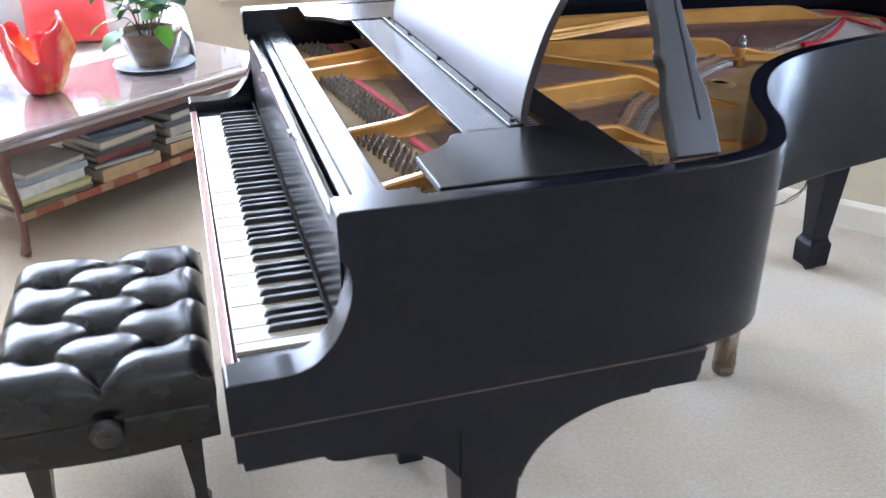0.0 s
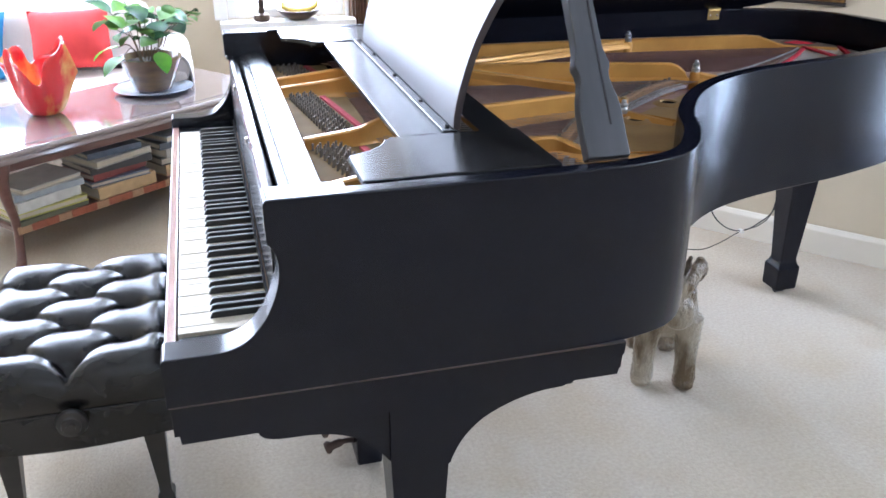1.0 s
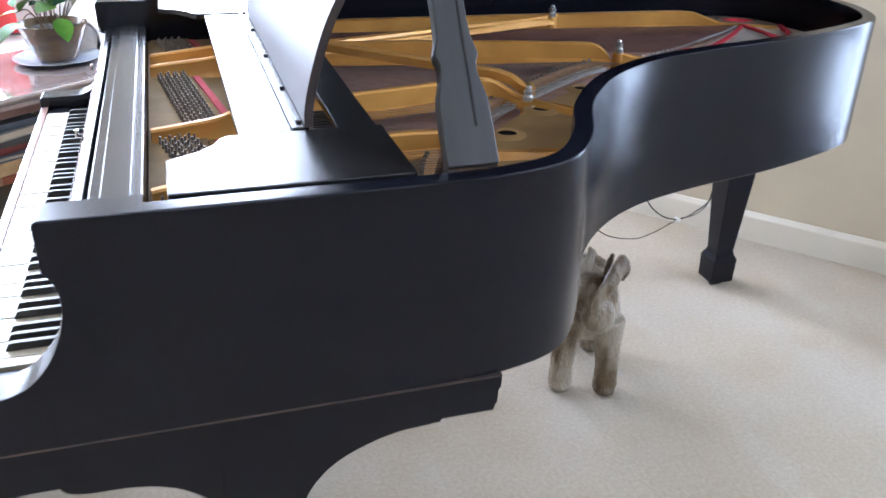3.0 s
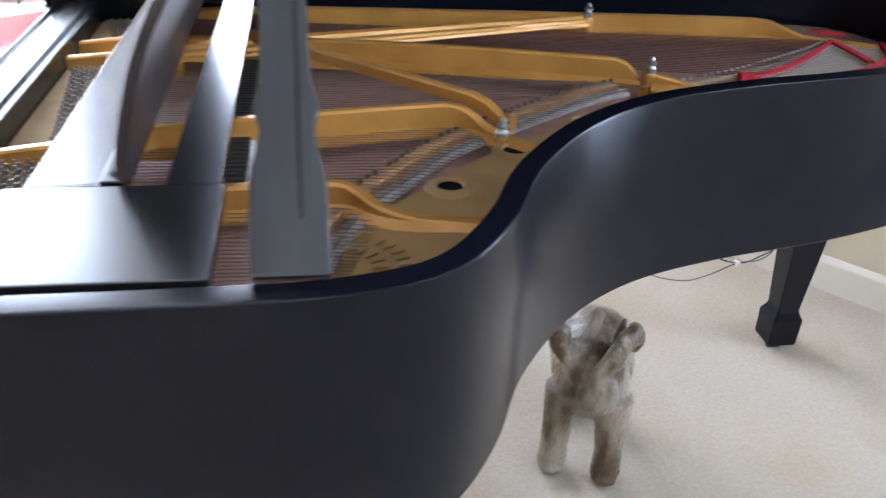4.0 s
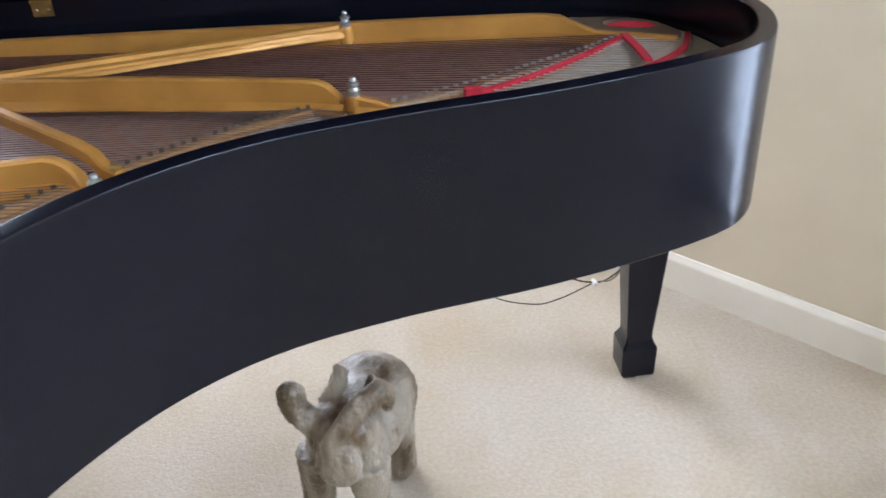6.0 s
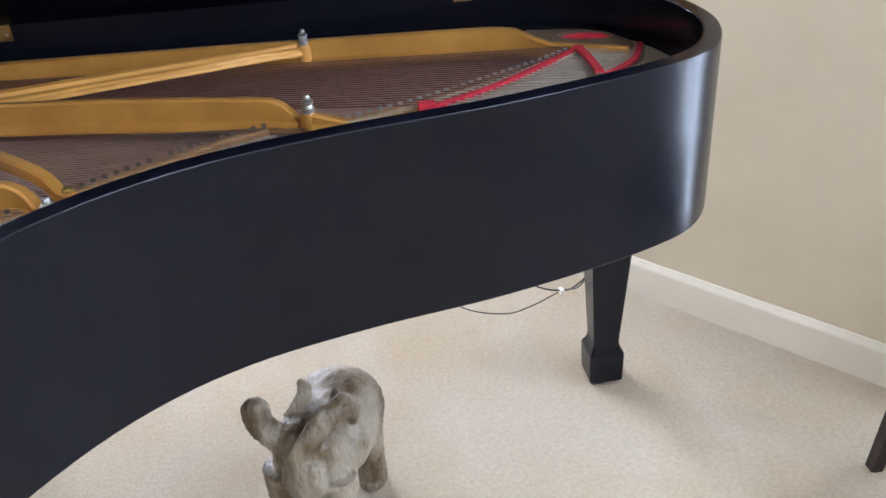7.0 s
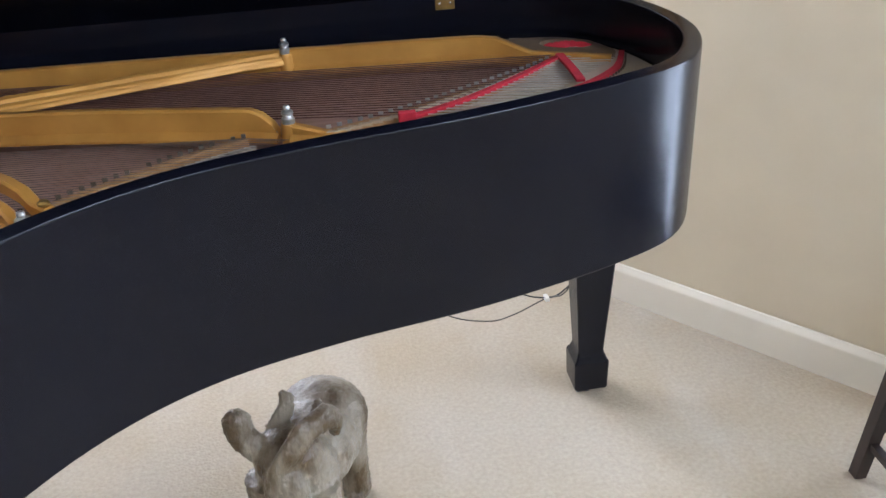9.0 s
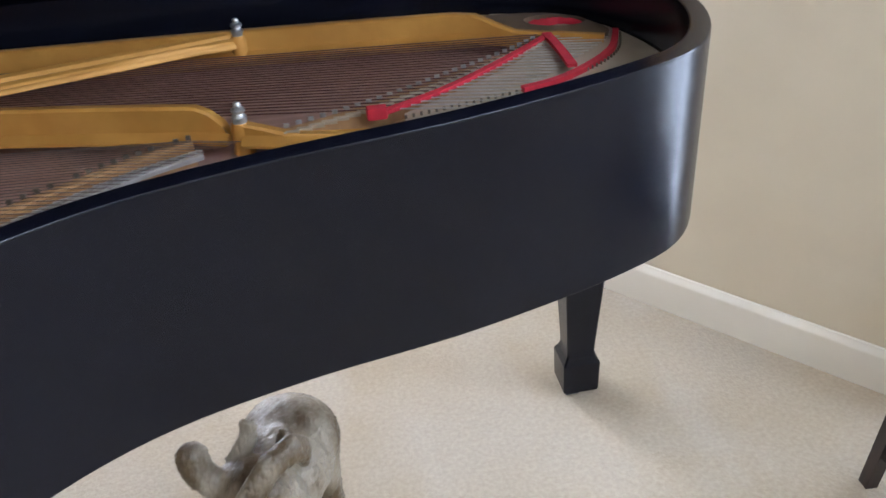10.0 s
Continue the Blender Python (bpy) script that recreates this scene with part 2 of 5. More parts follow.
def sky_backdrop():
    m = bpy.data.materials.new("bright_outdoors")
    m.use_nodes = True
    n, l = m.node_tree.nodes, m.node_tree.links
    e, r, x, g = n.new("ShaderNodeEmission"), n.new("ShaderNodeValToRGB"), n.new("ShaderNodeTexNoise"), n.new("ShaderNodeTexCoord")
    x.inputs["Scale"].default_value, x.inputs["Detail"].default_value = 0.8, 4
    l.new(g.outputs["Object"], x.inputs[0])
    l.new(x.outputs[0], r.inputs[0])
    r.color_ramp.elements[0].position, r.color_ramp.elements[0].color = 0.38, (0.72, 0.80, 0.74, 1)
    r.color_ramp.elements[1].position, r.color_ramp.elements[1].color = 0.6, (0.95, 0.98, 1, 1)
    l.new(r.outputs[0], e.inputs[0])
    e.inputs[1].default_value = 3.2
    l.new(e.outputs[0], n["Material Output"].inputs[0])
    return m


OUTDOORS = sky_backdrop()

# ---- mesh helpers ----


def mesh_of(name, bm, mats, angle=35):
    me = bpy.data.meshes.new(name)
    bmesh.ops.recalc_face_normals(bm, faces=bm.faces)
    bm.to_mesh(me)
    bm.free()
    for m in mats if isinstance(mats, (list, tuple)) else [mats]:
        me.materials.append(m)
    me.polygons.foreach_set("use_smooth", [True] * len(me.polygons))
    me.set_sharp_from_angle(angle=radians(angle))
    return me


def flatten(ob, angle):
    """Keeps the flat faces between small bevels flat."""
    if angle == 35 and len(ob.data.polygons) < 3000:
        w = ob.modifiers.new("normals", "WEIGHTED_NORMAL")
        w.keep_sharp, w.weight = True, 100


def part(name, bm, mats, parent, label="", angle=35):
    ob = new(name, mesh_of(name, bm, mats, angle))
    ob.parent = parent
    flatten(ob, angle)
    return tagged(ob, label)


def thing(name, label, category, m=None, group="", kind=""):
    ob = new(name)
    ob.empty_display_size = 0.05
    ob.matrix_basis = m or Matrix()
    return tagged(ob, label, category, group, kind)


def solo(name, bm, mats, label, category, m=None, group="", kind="", angle=35):
    ob = new(name, mesh_of(name, bm, mats, angle))
    ob.matrix_basis = m or Matrix()
    flatten(ob, angle)
    return tagged(ob, label, category, group, kind)


def box(x0, y0, z0, x1, y1, z1, bevel=0.0, bm=None):
    own = bmesh.new()
    r = bmesh.ops.create_cube(own, size=1.0)
    bmesh.ops.transform(own, matrix=Matrix.LocRotScale(((x0 + x1) / 2, (y0 + y1) / 2, (z0 + z1) / 2), None, (x1 - x0, y1 - y0, z1 - z0)), verts=r["verts"])
    if bevel:
        bmesh.ops.bevel(own, geom=own.edges[:], offset=bevel, segments=2, affect="EDGES", profile=0.5)
    return merged(bm, own)


def merged(bm, own, m=None):
    """own's geometry added to bm (or own itself), after the transform m."""
    if m is not None:
        bmesh.ops.transform(own, matrix=m, verts=own.verts)
    if bm is None:
        return own
    me = bpy.data.meshes.new("tmp")
    own.to_mesh(me)
    own.free()
    bm.from_mesh(me)
    bpy.data.meshes.remove(me)
    return bm


def prism(outline, a0, a1, plane="xy", bevel=0.0, bm=None):
    """An outline in a plane, extruded from a0 to a1 along the third axis."""
    own = bmesh.new()
    put = {"xy": lambda p, a: (p[0], p[1], a), "xz": lambda p, a: (p[0], a, p[1]), "yz": lambda p, a: (a, p[0], p[1])}[plane]
    lo = [own.verts.new(put(p, a0)) for p in outline]
    hi = [own.verts.new(put(p, a1)) for p in outline]
    own.faces.new(lo)
    own.faces.new(hi)
    for i in range(len(lo)):
        j = (i + 1) % len(lo)
        own.faces.new((lo[i], lo[j], hi[j], hi[i]))
    if bevel:
        bmesh.ops.recalc_face_normals(own, faces=own.faces)
        rim_edges = [e for e in own.edges if e.calc_face_angle(0) > radians(40)]
        bmesh.ops.bevel(own, geom=rim_edges, offset=bevel, segments=2, affect="EDGES", profile=0.5)
    return merged(bm, own)


def lathe(profile, segments=32, at=(0, 0, 0), bm=None):
    """A turned form from (radius, height) pairs."""
    own = bmesh.new()
    rings = []
    for r, z in profile:
        if r < 1e-5:
            rings.append([own.verts.new((at[0], at[1], at[2] + z))])
        else:
            rings.append([own.verts.new((at[0] + r * math.cos(2 * math.pi * k / segments), at[1] + r * math.sin(2 * math.pi * k / segments), at[2] + z)) for k in range(segments)])
    for a, b in zip(rings, rings[1:]):
        for k in range(segments):
            j = (k + 1) % segments
            face = [v for v in (a[k % len(a)], a[j % len(a)], b[j % len(b)], b[k % len(b)])]
            face = list(dict.fromkeys(face))
            if len(face) > 2:
                own.faces.new(face)
    return merged(bm, own)


def tube(points, radius, segments=8, bm=None, flat=1.0):
    """A round bar along points; radius is one number or one a point."""
    own = bmesh.new()
    pts = [Vector(p) for p in points]
    radii = radius if isinstance(radius, (list, tuple)) else [radius] * len(pts)
    rings, side = [], None
    for i, p in enumerate(pts):
        way = (pts[min(i + 1, len(pts) - 1)] - pts[max(i - 1, 0)]).normalized()
        if side is None:
            side = way.orthogonal().normalized()
        side = (side - way * side.dot(way)).normalized()
        up = way.cross(side)
        rings.append([own.verts.new(p + radii[i] * (math.cos(a) * side + flat * math.sin(a) * up)) for a in (2 * math.pi * k / segments for k in range(segments))])
    for a, b in zip(rings, rings[1:]):
        for k in range(segments):
            j = (k + 1) % segments
            own.faces.new((a[k], a[j], b[j], b[k]))
    own.faces.new(rings[0])
    own.faces.new(rings[-1])
    return merged(bm, own)


def spline(points, steps=8):
    """A smooth line through control points (Catmull-Rom)."""
    pts = [Vector(p) for p in points]
    out = []
    for i in range(len(pts) - 1):
        p0, p1, p2, p3 = pts[max(i - 1, 0)], pts[i], pts[i + 1], pts[min(i + 2, len(pts) - 1)]
        for k in range(steps):
            t = k / steps
            out.append(0.5 * (2 * p1 + (p2 - p0) * t + (2 * p0 - 5 * p1 + 4 * p2 - p3) * t * t + (3 * p1 - p0 - 3 * p2 + p3) * t ** 3))
    return out + [pts[-1]]


def resample(line, count):
    line = [Vector(p) for p in line]
    far = [0.0]
    for a, b in zip(line, line[1:]):
        far.append(far[-1] + (b - a).length)
    out = []
    for k in range(count):
        want = far[-1] * k / (count - 1)
        i = min(max(j for j in range(len(far)) if far[j] <= want + 1e-9), len(line) - 2)
        f = (want - far[i]) / max(far[i + 1] - far[i], 1e-9)
        out.append(line[i].lerp(line[i + 1], f))
    return out


def sweep(line, profile, bm=None):
    """A closed profile of (offset to the left, height) carried along a flat line, with its ends closed."""
    own = bmesh.new()
    rings = []
    for i, p in enumerate(line):
        way = (line[min(i + 1, len(line) - 1)] - line[max(i - 1, 0)]).normalized()
        left = Vector((-way.y, way.x))
        rings.append([own.verts.new((p.x + o * left.x, p.y + o * left.y, z)) for o, z in profile])
    n = len(profile)
    for a, b in zip(rings, rings[1:]):
        for k in range(n):
            own.faces.new((a[k], a[(k + 1) % n], b[(k + 1) % n], b[k]))
    own.faces.new(rings[0])
    own.faces.new(rings[-1])
    return merged(bm, own)


def rib(points, wide, base, foot=0.0, bm=None):
    """An upright cast rib: points of (x, y, top), thickness, the height of its base, and the spread of its foot."""
    own = bmesh.new()
    pts = [Vector(p) for p in points]
    rings = []
    for i, p in enumerate(pts):
        way = (pts[min(i + 1, len(pts) - 1)] - pts[max(i - 1, 0)])
        way.z = 0
        way.normalize()
        left = Vector((-way.y, way.x, 0))
        h, top = wide / 2, p.z
        prof = [(-h - foot, base), (-h - foot, base + 0.004), (-h, base + 0.015), (-h, top - 0.004), (-h + 0.004, top), (h - 0.004, top), (h, top - 0.004), (h, base + 0.015), (h + foot, base + 0.004), (h + foot, base)]
        rings.append([own.verts.new((p.x + o * left.x, p.y + o * left.y, max(z, base - 0.001))) for o, z in prof])
    n = len(rings[0])
    for a, b in zip(rings, rings[1:]):
        for k in range(n):
            own.faces.new((a[k], a[(k + 1) % n], b[(k + 1) % n], b[k]))
    own.faces.new(rings[0])
    own.faces.new(rings[-1])
    return merged(bm, own)


def ball(centre, radii, bm=None, u=16, v=10, turn=(0, 0, 0)):
    own = bmesh.new()
    bmesh.ops.create_uvsphere(own, u_segments=u, v_segments=v, radius=1.0)
    return merged(bm, own, Matrix.LocRotScale(centre, Euler([radians(a) for a in turn]), radii))

# ---- the room ----
FAR_Y, LEFT_X, BACK_Y, RIGHT_X, TOP = 3.9, -3.2, -4.6, 3.6, 3.7
DIAG_A, DIAG_B = Vector((1.5, 2.63)), Vector((3.6, 0.107))

floor_ob = solo("floor", box(LEFT_X - 0.3, BACK_Y - 0.3, -0.12, RIGHT_X + 0.3, FAR_Y + 0.3, 0.0), CARPET, "cream beige cut-pile carpet over the whole floor", "carpet", kind="structure")
solo("ceiling", box(LEFT_X - 0.3, BACK_Y - 0.3, TOP, RIGHT_X + 0.3, FAR_Y + 0.3, TOP + 0.12), CEIL, "plain white painted ceiling", "ceiling", kind="structure")


def wall_with_holes(name, length, holes, m, thick=0.14):
    """A wall along local x from 0 to length, its room face on local y = 0, its body behind it; holes of (x0, x1, z0, z1)."""
    bm = bmesh.new()
    x = 0.0
    for x0, x1, z0, z1 in sorted(holes):
        box(x, 0, 0, x0, thick, TOP, bm=bm)
        box(x0, 0, 0, x1, thick, z0, bm=bm)
        box(x0, 0, z1, x1, thick, TOP, bm=bm)
        x = x1
    box(x, 0, 0, length, thick, TOP, bm=bm)
    return solo(name, bm, WALL, "warm beige painted plaster wall with fine texture", "wall", m, kind="structure")


def window_at(name, x0, x1, z0, z1, m, sill=0.07, bars=1):
    w = thing(name, "white-framed window with bright daylight outside", "window", m @ pose(x0, 0, z0), kind="structure")
    wide, high = x1 - x0, z1 - z0
    f = bmesh.new()
    for a in ((0, 0.03, 0, 0.05, 0.11, high), (wide - 0.05, 0.03, 0, wide, 0.11, high), (0.05, 0.03, high - 0.05, wide - 0.05, 0.11, high), (0.05, 0.03, 0, wide - 0.05, 0.11, 0.05)):
        box(*a, bevel=0.004, bm=f)
    part("window_frame", f, WHITE, w)
    for k in range(bars):
        c = wide * (k + 1) / (bars + 1)
        part("glazing_bar", box(c - 0.02, 0.04, 0.052, c + 0.02, 0.1, high - 0.052, 0.003), WHITE, w)
    for k in range(bars + 1):
        a, b = wide * k / (bars + 1) + (0.052 if k == 0 else 0.022), wide * (k + 1) / (bars + 1) - (0.052 if k == bars else 0.022)
        pane = part("pane", box(a, 0.066, 0.052, b, 0.070, high - 0.052), PANE, w)
        pane.visible_shadow = False
    part("window_sill", box(-0.05, -sill, -0.045, wide + 0.05, 0.028, -0.003, 0.008), WHITE, w)
    c = bmesh.new()
    for a in ((-0.075, -0.016, 0, -0.003, -0.002, high + 0.075), (wide + 0.003, -0.016, 0, wide + 0.075, -0.002, high + 0.075), (-0.003, -0.016, high + 0.003, wide + 0.003, -0.002, high + 0.075)):
        box(*a, bevel=0.004, bm=c)
    part("casing", c, WHITE, w)
    return w


far_m = pose(LEFT_X, FAR_Y, 0)
wall_with_holes("wall_north", 1.5 - LEFT_X, [(0.75, 2.75, 0.80, 3.45), (3.47, 4.13, 0.652, 3.45)], far_m)
window_at("window_1", 0.75, 2.75, 0.80, 3.45, far_m, bars=2)
window_at("window_2", 3.47, 4.13, 0.652, 3.45, far_m, sill=0.12, bars=0)
wall_with_holes("wall_west", FAR_Y - BACK_Y, [], pose(LEFT_X, BACK_Y, 0, 0, 0, 90))
south_m = pose(RIGHT_X, BACK_Y, 0, 0, 0, 180)
wall_with_holes("wall_south", RIGHT_X - LEFT_X, [(1.75, 4.25, 1.55, 3.15)], south_m)
# Unseen window, added high up only to carry the south fill light.
window_at("added_south_window", 1.75, 4.25, 1.55, 3.15, south_m, bars=2)
east_m = pose(RIGHT_X, DIAG_B.y, 0, 0, 0, -90)
wall_with_holes("wall_east", DIAG_B.y - BACK_Y, [(0.65, 2.55, 1.55, 3.15)], east_m)
window_at("window_3", 0.65, 2.55, 1.55, 3.15, east_m, bars=1)
diag = DIAG_B - DIAG_A
diag_m = Matrix.Translation((DIAG_A.x, DIAG_A.y, 0)) @ Matrix.Rotation(math.atan2(diag.y, diag.x), 4, "Z")
wall_with_holes("wall_northeast", diag.length, [(2.16, 2.80, 0.17, 2.40)], diag_m)
window_at("window_5", 2.16, 2.80, 0.17, 2.40, diag_m, sill=0.03, bars=0)
wall_with_holes("wall_return", FAR_Y - DIAG_A.y, [], pose(1.5, FAR_Y, 0, 0, 0, -90))


def baseboard(length, m):
    prof = [(0.0, 0.0), (-0.016, 0.0), (-0.016, 0.094), (-0.013, 0.102), (-0.008, 0.108), (-0.005, 0.115), (0.0, 0.117)]
    prof = [(y - 0.002, z) for y, z in prof]
    bm = prism(prof, 0.0, length, "yz")
    return solo("baseboard", bm, TRIM, "cream white painted baseboard with a moulded top edge", "baseboard", m, kind="structure")


baseboard(diag.length, diag_m)
baseboard(1.5 - LEFT_X, far_m)
baseboard(FAR_Y - BACK_Y, pose(LEFT_X, BACK_Y, 0, 0, 0, 90))
baseboard(DIAG_B.y - BACK_Y, east_m)
baseboard(RIGHT_X - LEFT_X, south_m)
baseboard(FAR_Y - DIAG_A.y, pose(1.5, FAR_Y, 0, 0, 0, -90))

for place in (pose(-0.9, 7.5, 1.5), pose(8.0, -1.4, 1.5, 0, 0, 90), pose(0.6, -9.0, 1.5)):
    solo("backdrop", box(-5, -0.02, -3.5, 5, 0.02, 5.5), OUTDOORS, "overexposed bright garden light outside the windows", "backdrop", place, kind="structure")
solo("ground", box(-40, -40, -0.5, 40, 40, -0.14), material("lawn", (0.08, 0.11, 0.04), 0.9, second=(0.05, 0.08, 0.03), scale=2), "plain lawn outside the windows", "lawn", kind="structure")

# ---- the grand piano ----
piano = thing("grand_piano", "satin black grand piano, open lid, gilded plate, on beige carpet", "piano")
RIM_TOP, RIM_LOW = 1.0, 0.668
CURVE = [(0.30, 0.008), (0.66, 0.010), (0.80, 0.020), (0.905, 0.060), (0.985, 0.165), (1.05, 0.30), (1.165, 0.445), (1.31, 0.547), (1.50, 0.612), (1.75, 0.668),
         (2.0, 0.753), (2.13, 0.832), (2.203, 0.970), (2.216, 1.12), (2.175, 1.285), (2.08, 1.405), (1.92, 1.468), (1.75, 1.480), (1.2, 1.482), (0.30, 1.482)]
outer = resample(spline([(x, y) for x, y in CURVE], 10), 150)
THICK = 0.034
prof = [(0.0, RIM_LOW + 0.003), (0.0, RIM_TOP - 0.004), (0.0015, RIM_TOP - 0.001), (0.004, RIM_TOP), (THICK - 0.004, RIM_TOP), (THICK - 0.001, RIM_TOP - 0.001), (THICK, RIM_TOP - 0.004), (THICK, RIM_LOW + 0.003), (THICK - 0.003, RIM_LOW), (0.003, RIM_LOW)]
part("rim", sweep(outer, prof), LACQUER, piano, "curved satin black outer rim")


def cheek(y0, y1):
    """A cheek with its scooped arm; its rear end butts against the rim unbevelled."""
    own = prism(arm, y0, y1, "xz")
    bmesh.ops.recalc_face_normals(own, faces=own.faces)
    sharp = [e for e in own.edges if e.calc_face_angle(0) > radians(40) and min(v.co.x for v in e.verts) < 0.2995]
    bmesh.ops.bevel(own, geom=sharp, offset=0.0025, segments=2, affect="EDGES", profile=0.5)
    return own


def inset(line, d):
    out = []
    for i, p in enumerate(line):
        way = (line[min(i + 1, len(line) - 1)] - line[max(i - 1, 0)]).normalized()
        out.append(p + d * Vector((-way.y, way.x)))
    return out


inner = inset(outer, THICK + 0.001)

# the cheeks with their scooped arms, treble and bass
scoop = [(v.x, v.y) for v in spline([(0.075, 0.757), (0.105, 0.760), (0.135, 0.774), (0.163, 0.806), (0.182, 0.848), (0.189, 0.885), (0.186, 0.912)], 4)]
arm = [(0.0, RIM_LOW), (0.0, 0.752), (0.005, 0.757)] + scoop + [(0.181, 0.922), (0.174, 0.930), (0.173, 0.994), (0.178, 1.0), (0.30, 1.0), (0.30, RIM_LOW)]
part("treble_cheek", cheek(0.008, 0.068), LACQUER, piano)
part("bass_cheek", cheek(1.422, 1.482), LACQUER, piano)

# key bed, its lower skirt and the seam
part("key_bed", prism([(0.004, 0.609), (0.012, 0.609), (0.0135, 0.5925), (0.691, 0.5925), (0.693, 0.598), (0.779, 0.598), (0.782, 0.610), (0.785, 0.612), (0.786, 0.637), (0.790, 0.640), (0.791, 0.6645), (0.004, 0.6645)], 0.018, 1.472, "xz", 0.002), LACQUER, piano)
part("seam_strip", box(0.003, 0.0070, 0.6690, 0.784, 0.0200, 0.6718, 0.0008), SEAM, piano, "thin worn brownish seam under the rim")

# keys
KEY_X, KEY_Z, W = 0.024, 0.735, 0.0235
TREBLE_Y = 0.127
white_mesh = mesh_of("white_key", box(0, 0.0005, -0.02, 0.152, W - 0.0005, 0, 0.0012), IVORY, 10)
black_bm = prism([(0.0, 0.0), (0.006, 0.0115), (0.012, 0.0125), (0.098, 0.0125), (0.098, 0.0)], -0.0048, 0.0048, "xz", 0.0012)
black_mesh = mesh_of("black_key", black_bm, EBONY, 10)
kinds = "CBAGFED"
for k in range(52):
    key = new("white_key", white_mesh)
    key.location, key.parent = (KEY_X, TREBLE_Y + W * k, KEY_Z + 0.0007 * math.sin(k * 2.3)), piano
    if kinds[k % 7] in "BAGED" and k < 51:
        sharp = new("black_key", black_mesh)
        shift = {"B": -0.002, "A": 0.0, "G": 0.002, "E": -0.002, "D": 0.002}[kinds[k % 7]]
        sharp.location, sharp.parent = (KEY_X + 0.053, TREBLE_Y + W * (k + 1) + shift, KEY_Z + 0.0004), piano
part("key_slip", box(0.0015, 0.069, 0.650, 0.020, 1.421, 0.731, 0.003), SLIP, piano, "reddish wooden key slip, highlight put into its pale colour")
for y0, y1 in ((0.069, TREBLE_Y - 0.002), (TREBLE_Y + 52 * W + 0.002, 1.421)):
    block = prism([(0.022, 0.70), (0.022, 0.726), (0.03, 0.730), (0.172, 0.730), (0.172, 0.70)], y0, y1, "xz", 0.003)
    part("key_block", block, LACQUER, piano)
part("key_frame", box(0.0215, 0.10, 0.672, 0.40, 1.40, 0.708), WOOD_PALE, piano)
part("felt_strip", box(0.1765, 0.06, 0.732, 0.181, 1.43, 0.742), FELT_DARK, piano, "dark felt strip behind the keys")
# fallboard, folded back, with its moulded upper edge
fall = prism([(0.183, 0.745), (0.183, 0.915), (0.188, 0.928), (0.196, 0.933), (0.206, 0.930), (0.212, 0.918), (0.212, 0.745)], 0.070, 1.420, "xz", 0.0015)
part("fallboard", fall, LACQUER_GLOSS, piano, "raised glossy black fallboard")
part("stretcher", box(0.2135, 0.070, 0.86, 0.292, 1.420, 0.934, 0.004), LACQUER_GLOSS, piano)
part("stretcher_ledge", box(0.232, 0.071, 0.9345, 0.276, 1.419, 0.942, 0.0025), LACQUER_GLOSS, piano)
for y in (0.08, 0.55, 1.02, 1.41):
    part("brass_stud", box(0.176, y - 0.006, 0.925, 0.1825, y + 0.006, 0.938, 0.002), CHROME, piano, "small bright metal stud")

# soundboard and plate
SB, PL = 0.862, 0.888
board = [(p.x, p.y) for p in inset(outer, THICK + 0.002)]
part("soundboard", prism(board, SB - 0.012, SB, "xy"), SOUNDBOARD, piano, "dark brown varnished soundboard under the strings")
hitch = spline([(0.50, 0.06), (0.66, 0.075), (0.745, 0.15), (0.785, 0.25), (0.82, 0.345), (0.885, 0.44), (1.04, 0.60), (1.22, 0.735), (1.38, 0.845), (1.50, 0.885), (1.60, 0.90), (1.69, 0.945), (1.82, 1.030), (1.93, 1.125), (2.02, 1.225), (2.02, 1.275), (1.96, 1.305), (1.40, 1.355), (0.80, 1.385), (0.50, 1.395)], 10)
hitch = resample(hitch, 120)
edge_in = resample([p for p in inner if p.x > 0.45], 120)
plate = bmesh.new()
top_a, top_b, low_a = [], [], []
for a, b in zip(hitch, edge_in):
    top_a.append(plate.verts.new((a.x, a.y, PL)))
    low_a.append(plate.verts.new((a.x, a.y, SB + 0.002)))
    top_b.append(plate.verts.new((b.x, b.y, PL + 0.004)))
for i in range(119):
    plate.faces.new((top_a[i], top_b[i], top_b[i + 1], top_a[i + 1]))
    plate.faces.new((low_a[i], top_a[i], top_a[i + 1], low_a[i + 1]))
part("plate_border", plate, GOLD_FLAT, piano, "dull gold cast-iron plate border")
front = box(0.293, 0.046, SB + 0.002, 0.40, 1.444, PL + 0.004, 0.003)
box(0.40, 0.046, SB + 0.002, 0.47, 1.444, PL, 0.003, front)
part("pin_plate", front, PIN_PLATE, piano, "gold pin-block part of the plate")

for x, y in ((0.963, 0.479), (1.091, 0.611), (1.247, 0.738)):
    ring = lathe([(0.0195, 0.001), (0.0195, 0.004), (0.022, 0.0065), (0.029, 0.0055), (0.039, 0.0)], 28, (x, y, PL + 0.001))
    hole = part("sound_hole", ring, GOLD_FLAT, piano, "raised gold ring round a sound hole")
    part("opening", lathe([(0.0, 0.0022), (0.0192, 0.0022)], 24, (x, y, PL + 0.001)), VOID, hole, "dark opening")

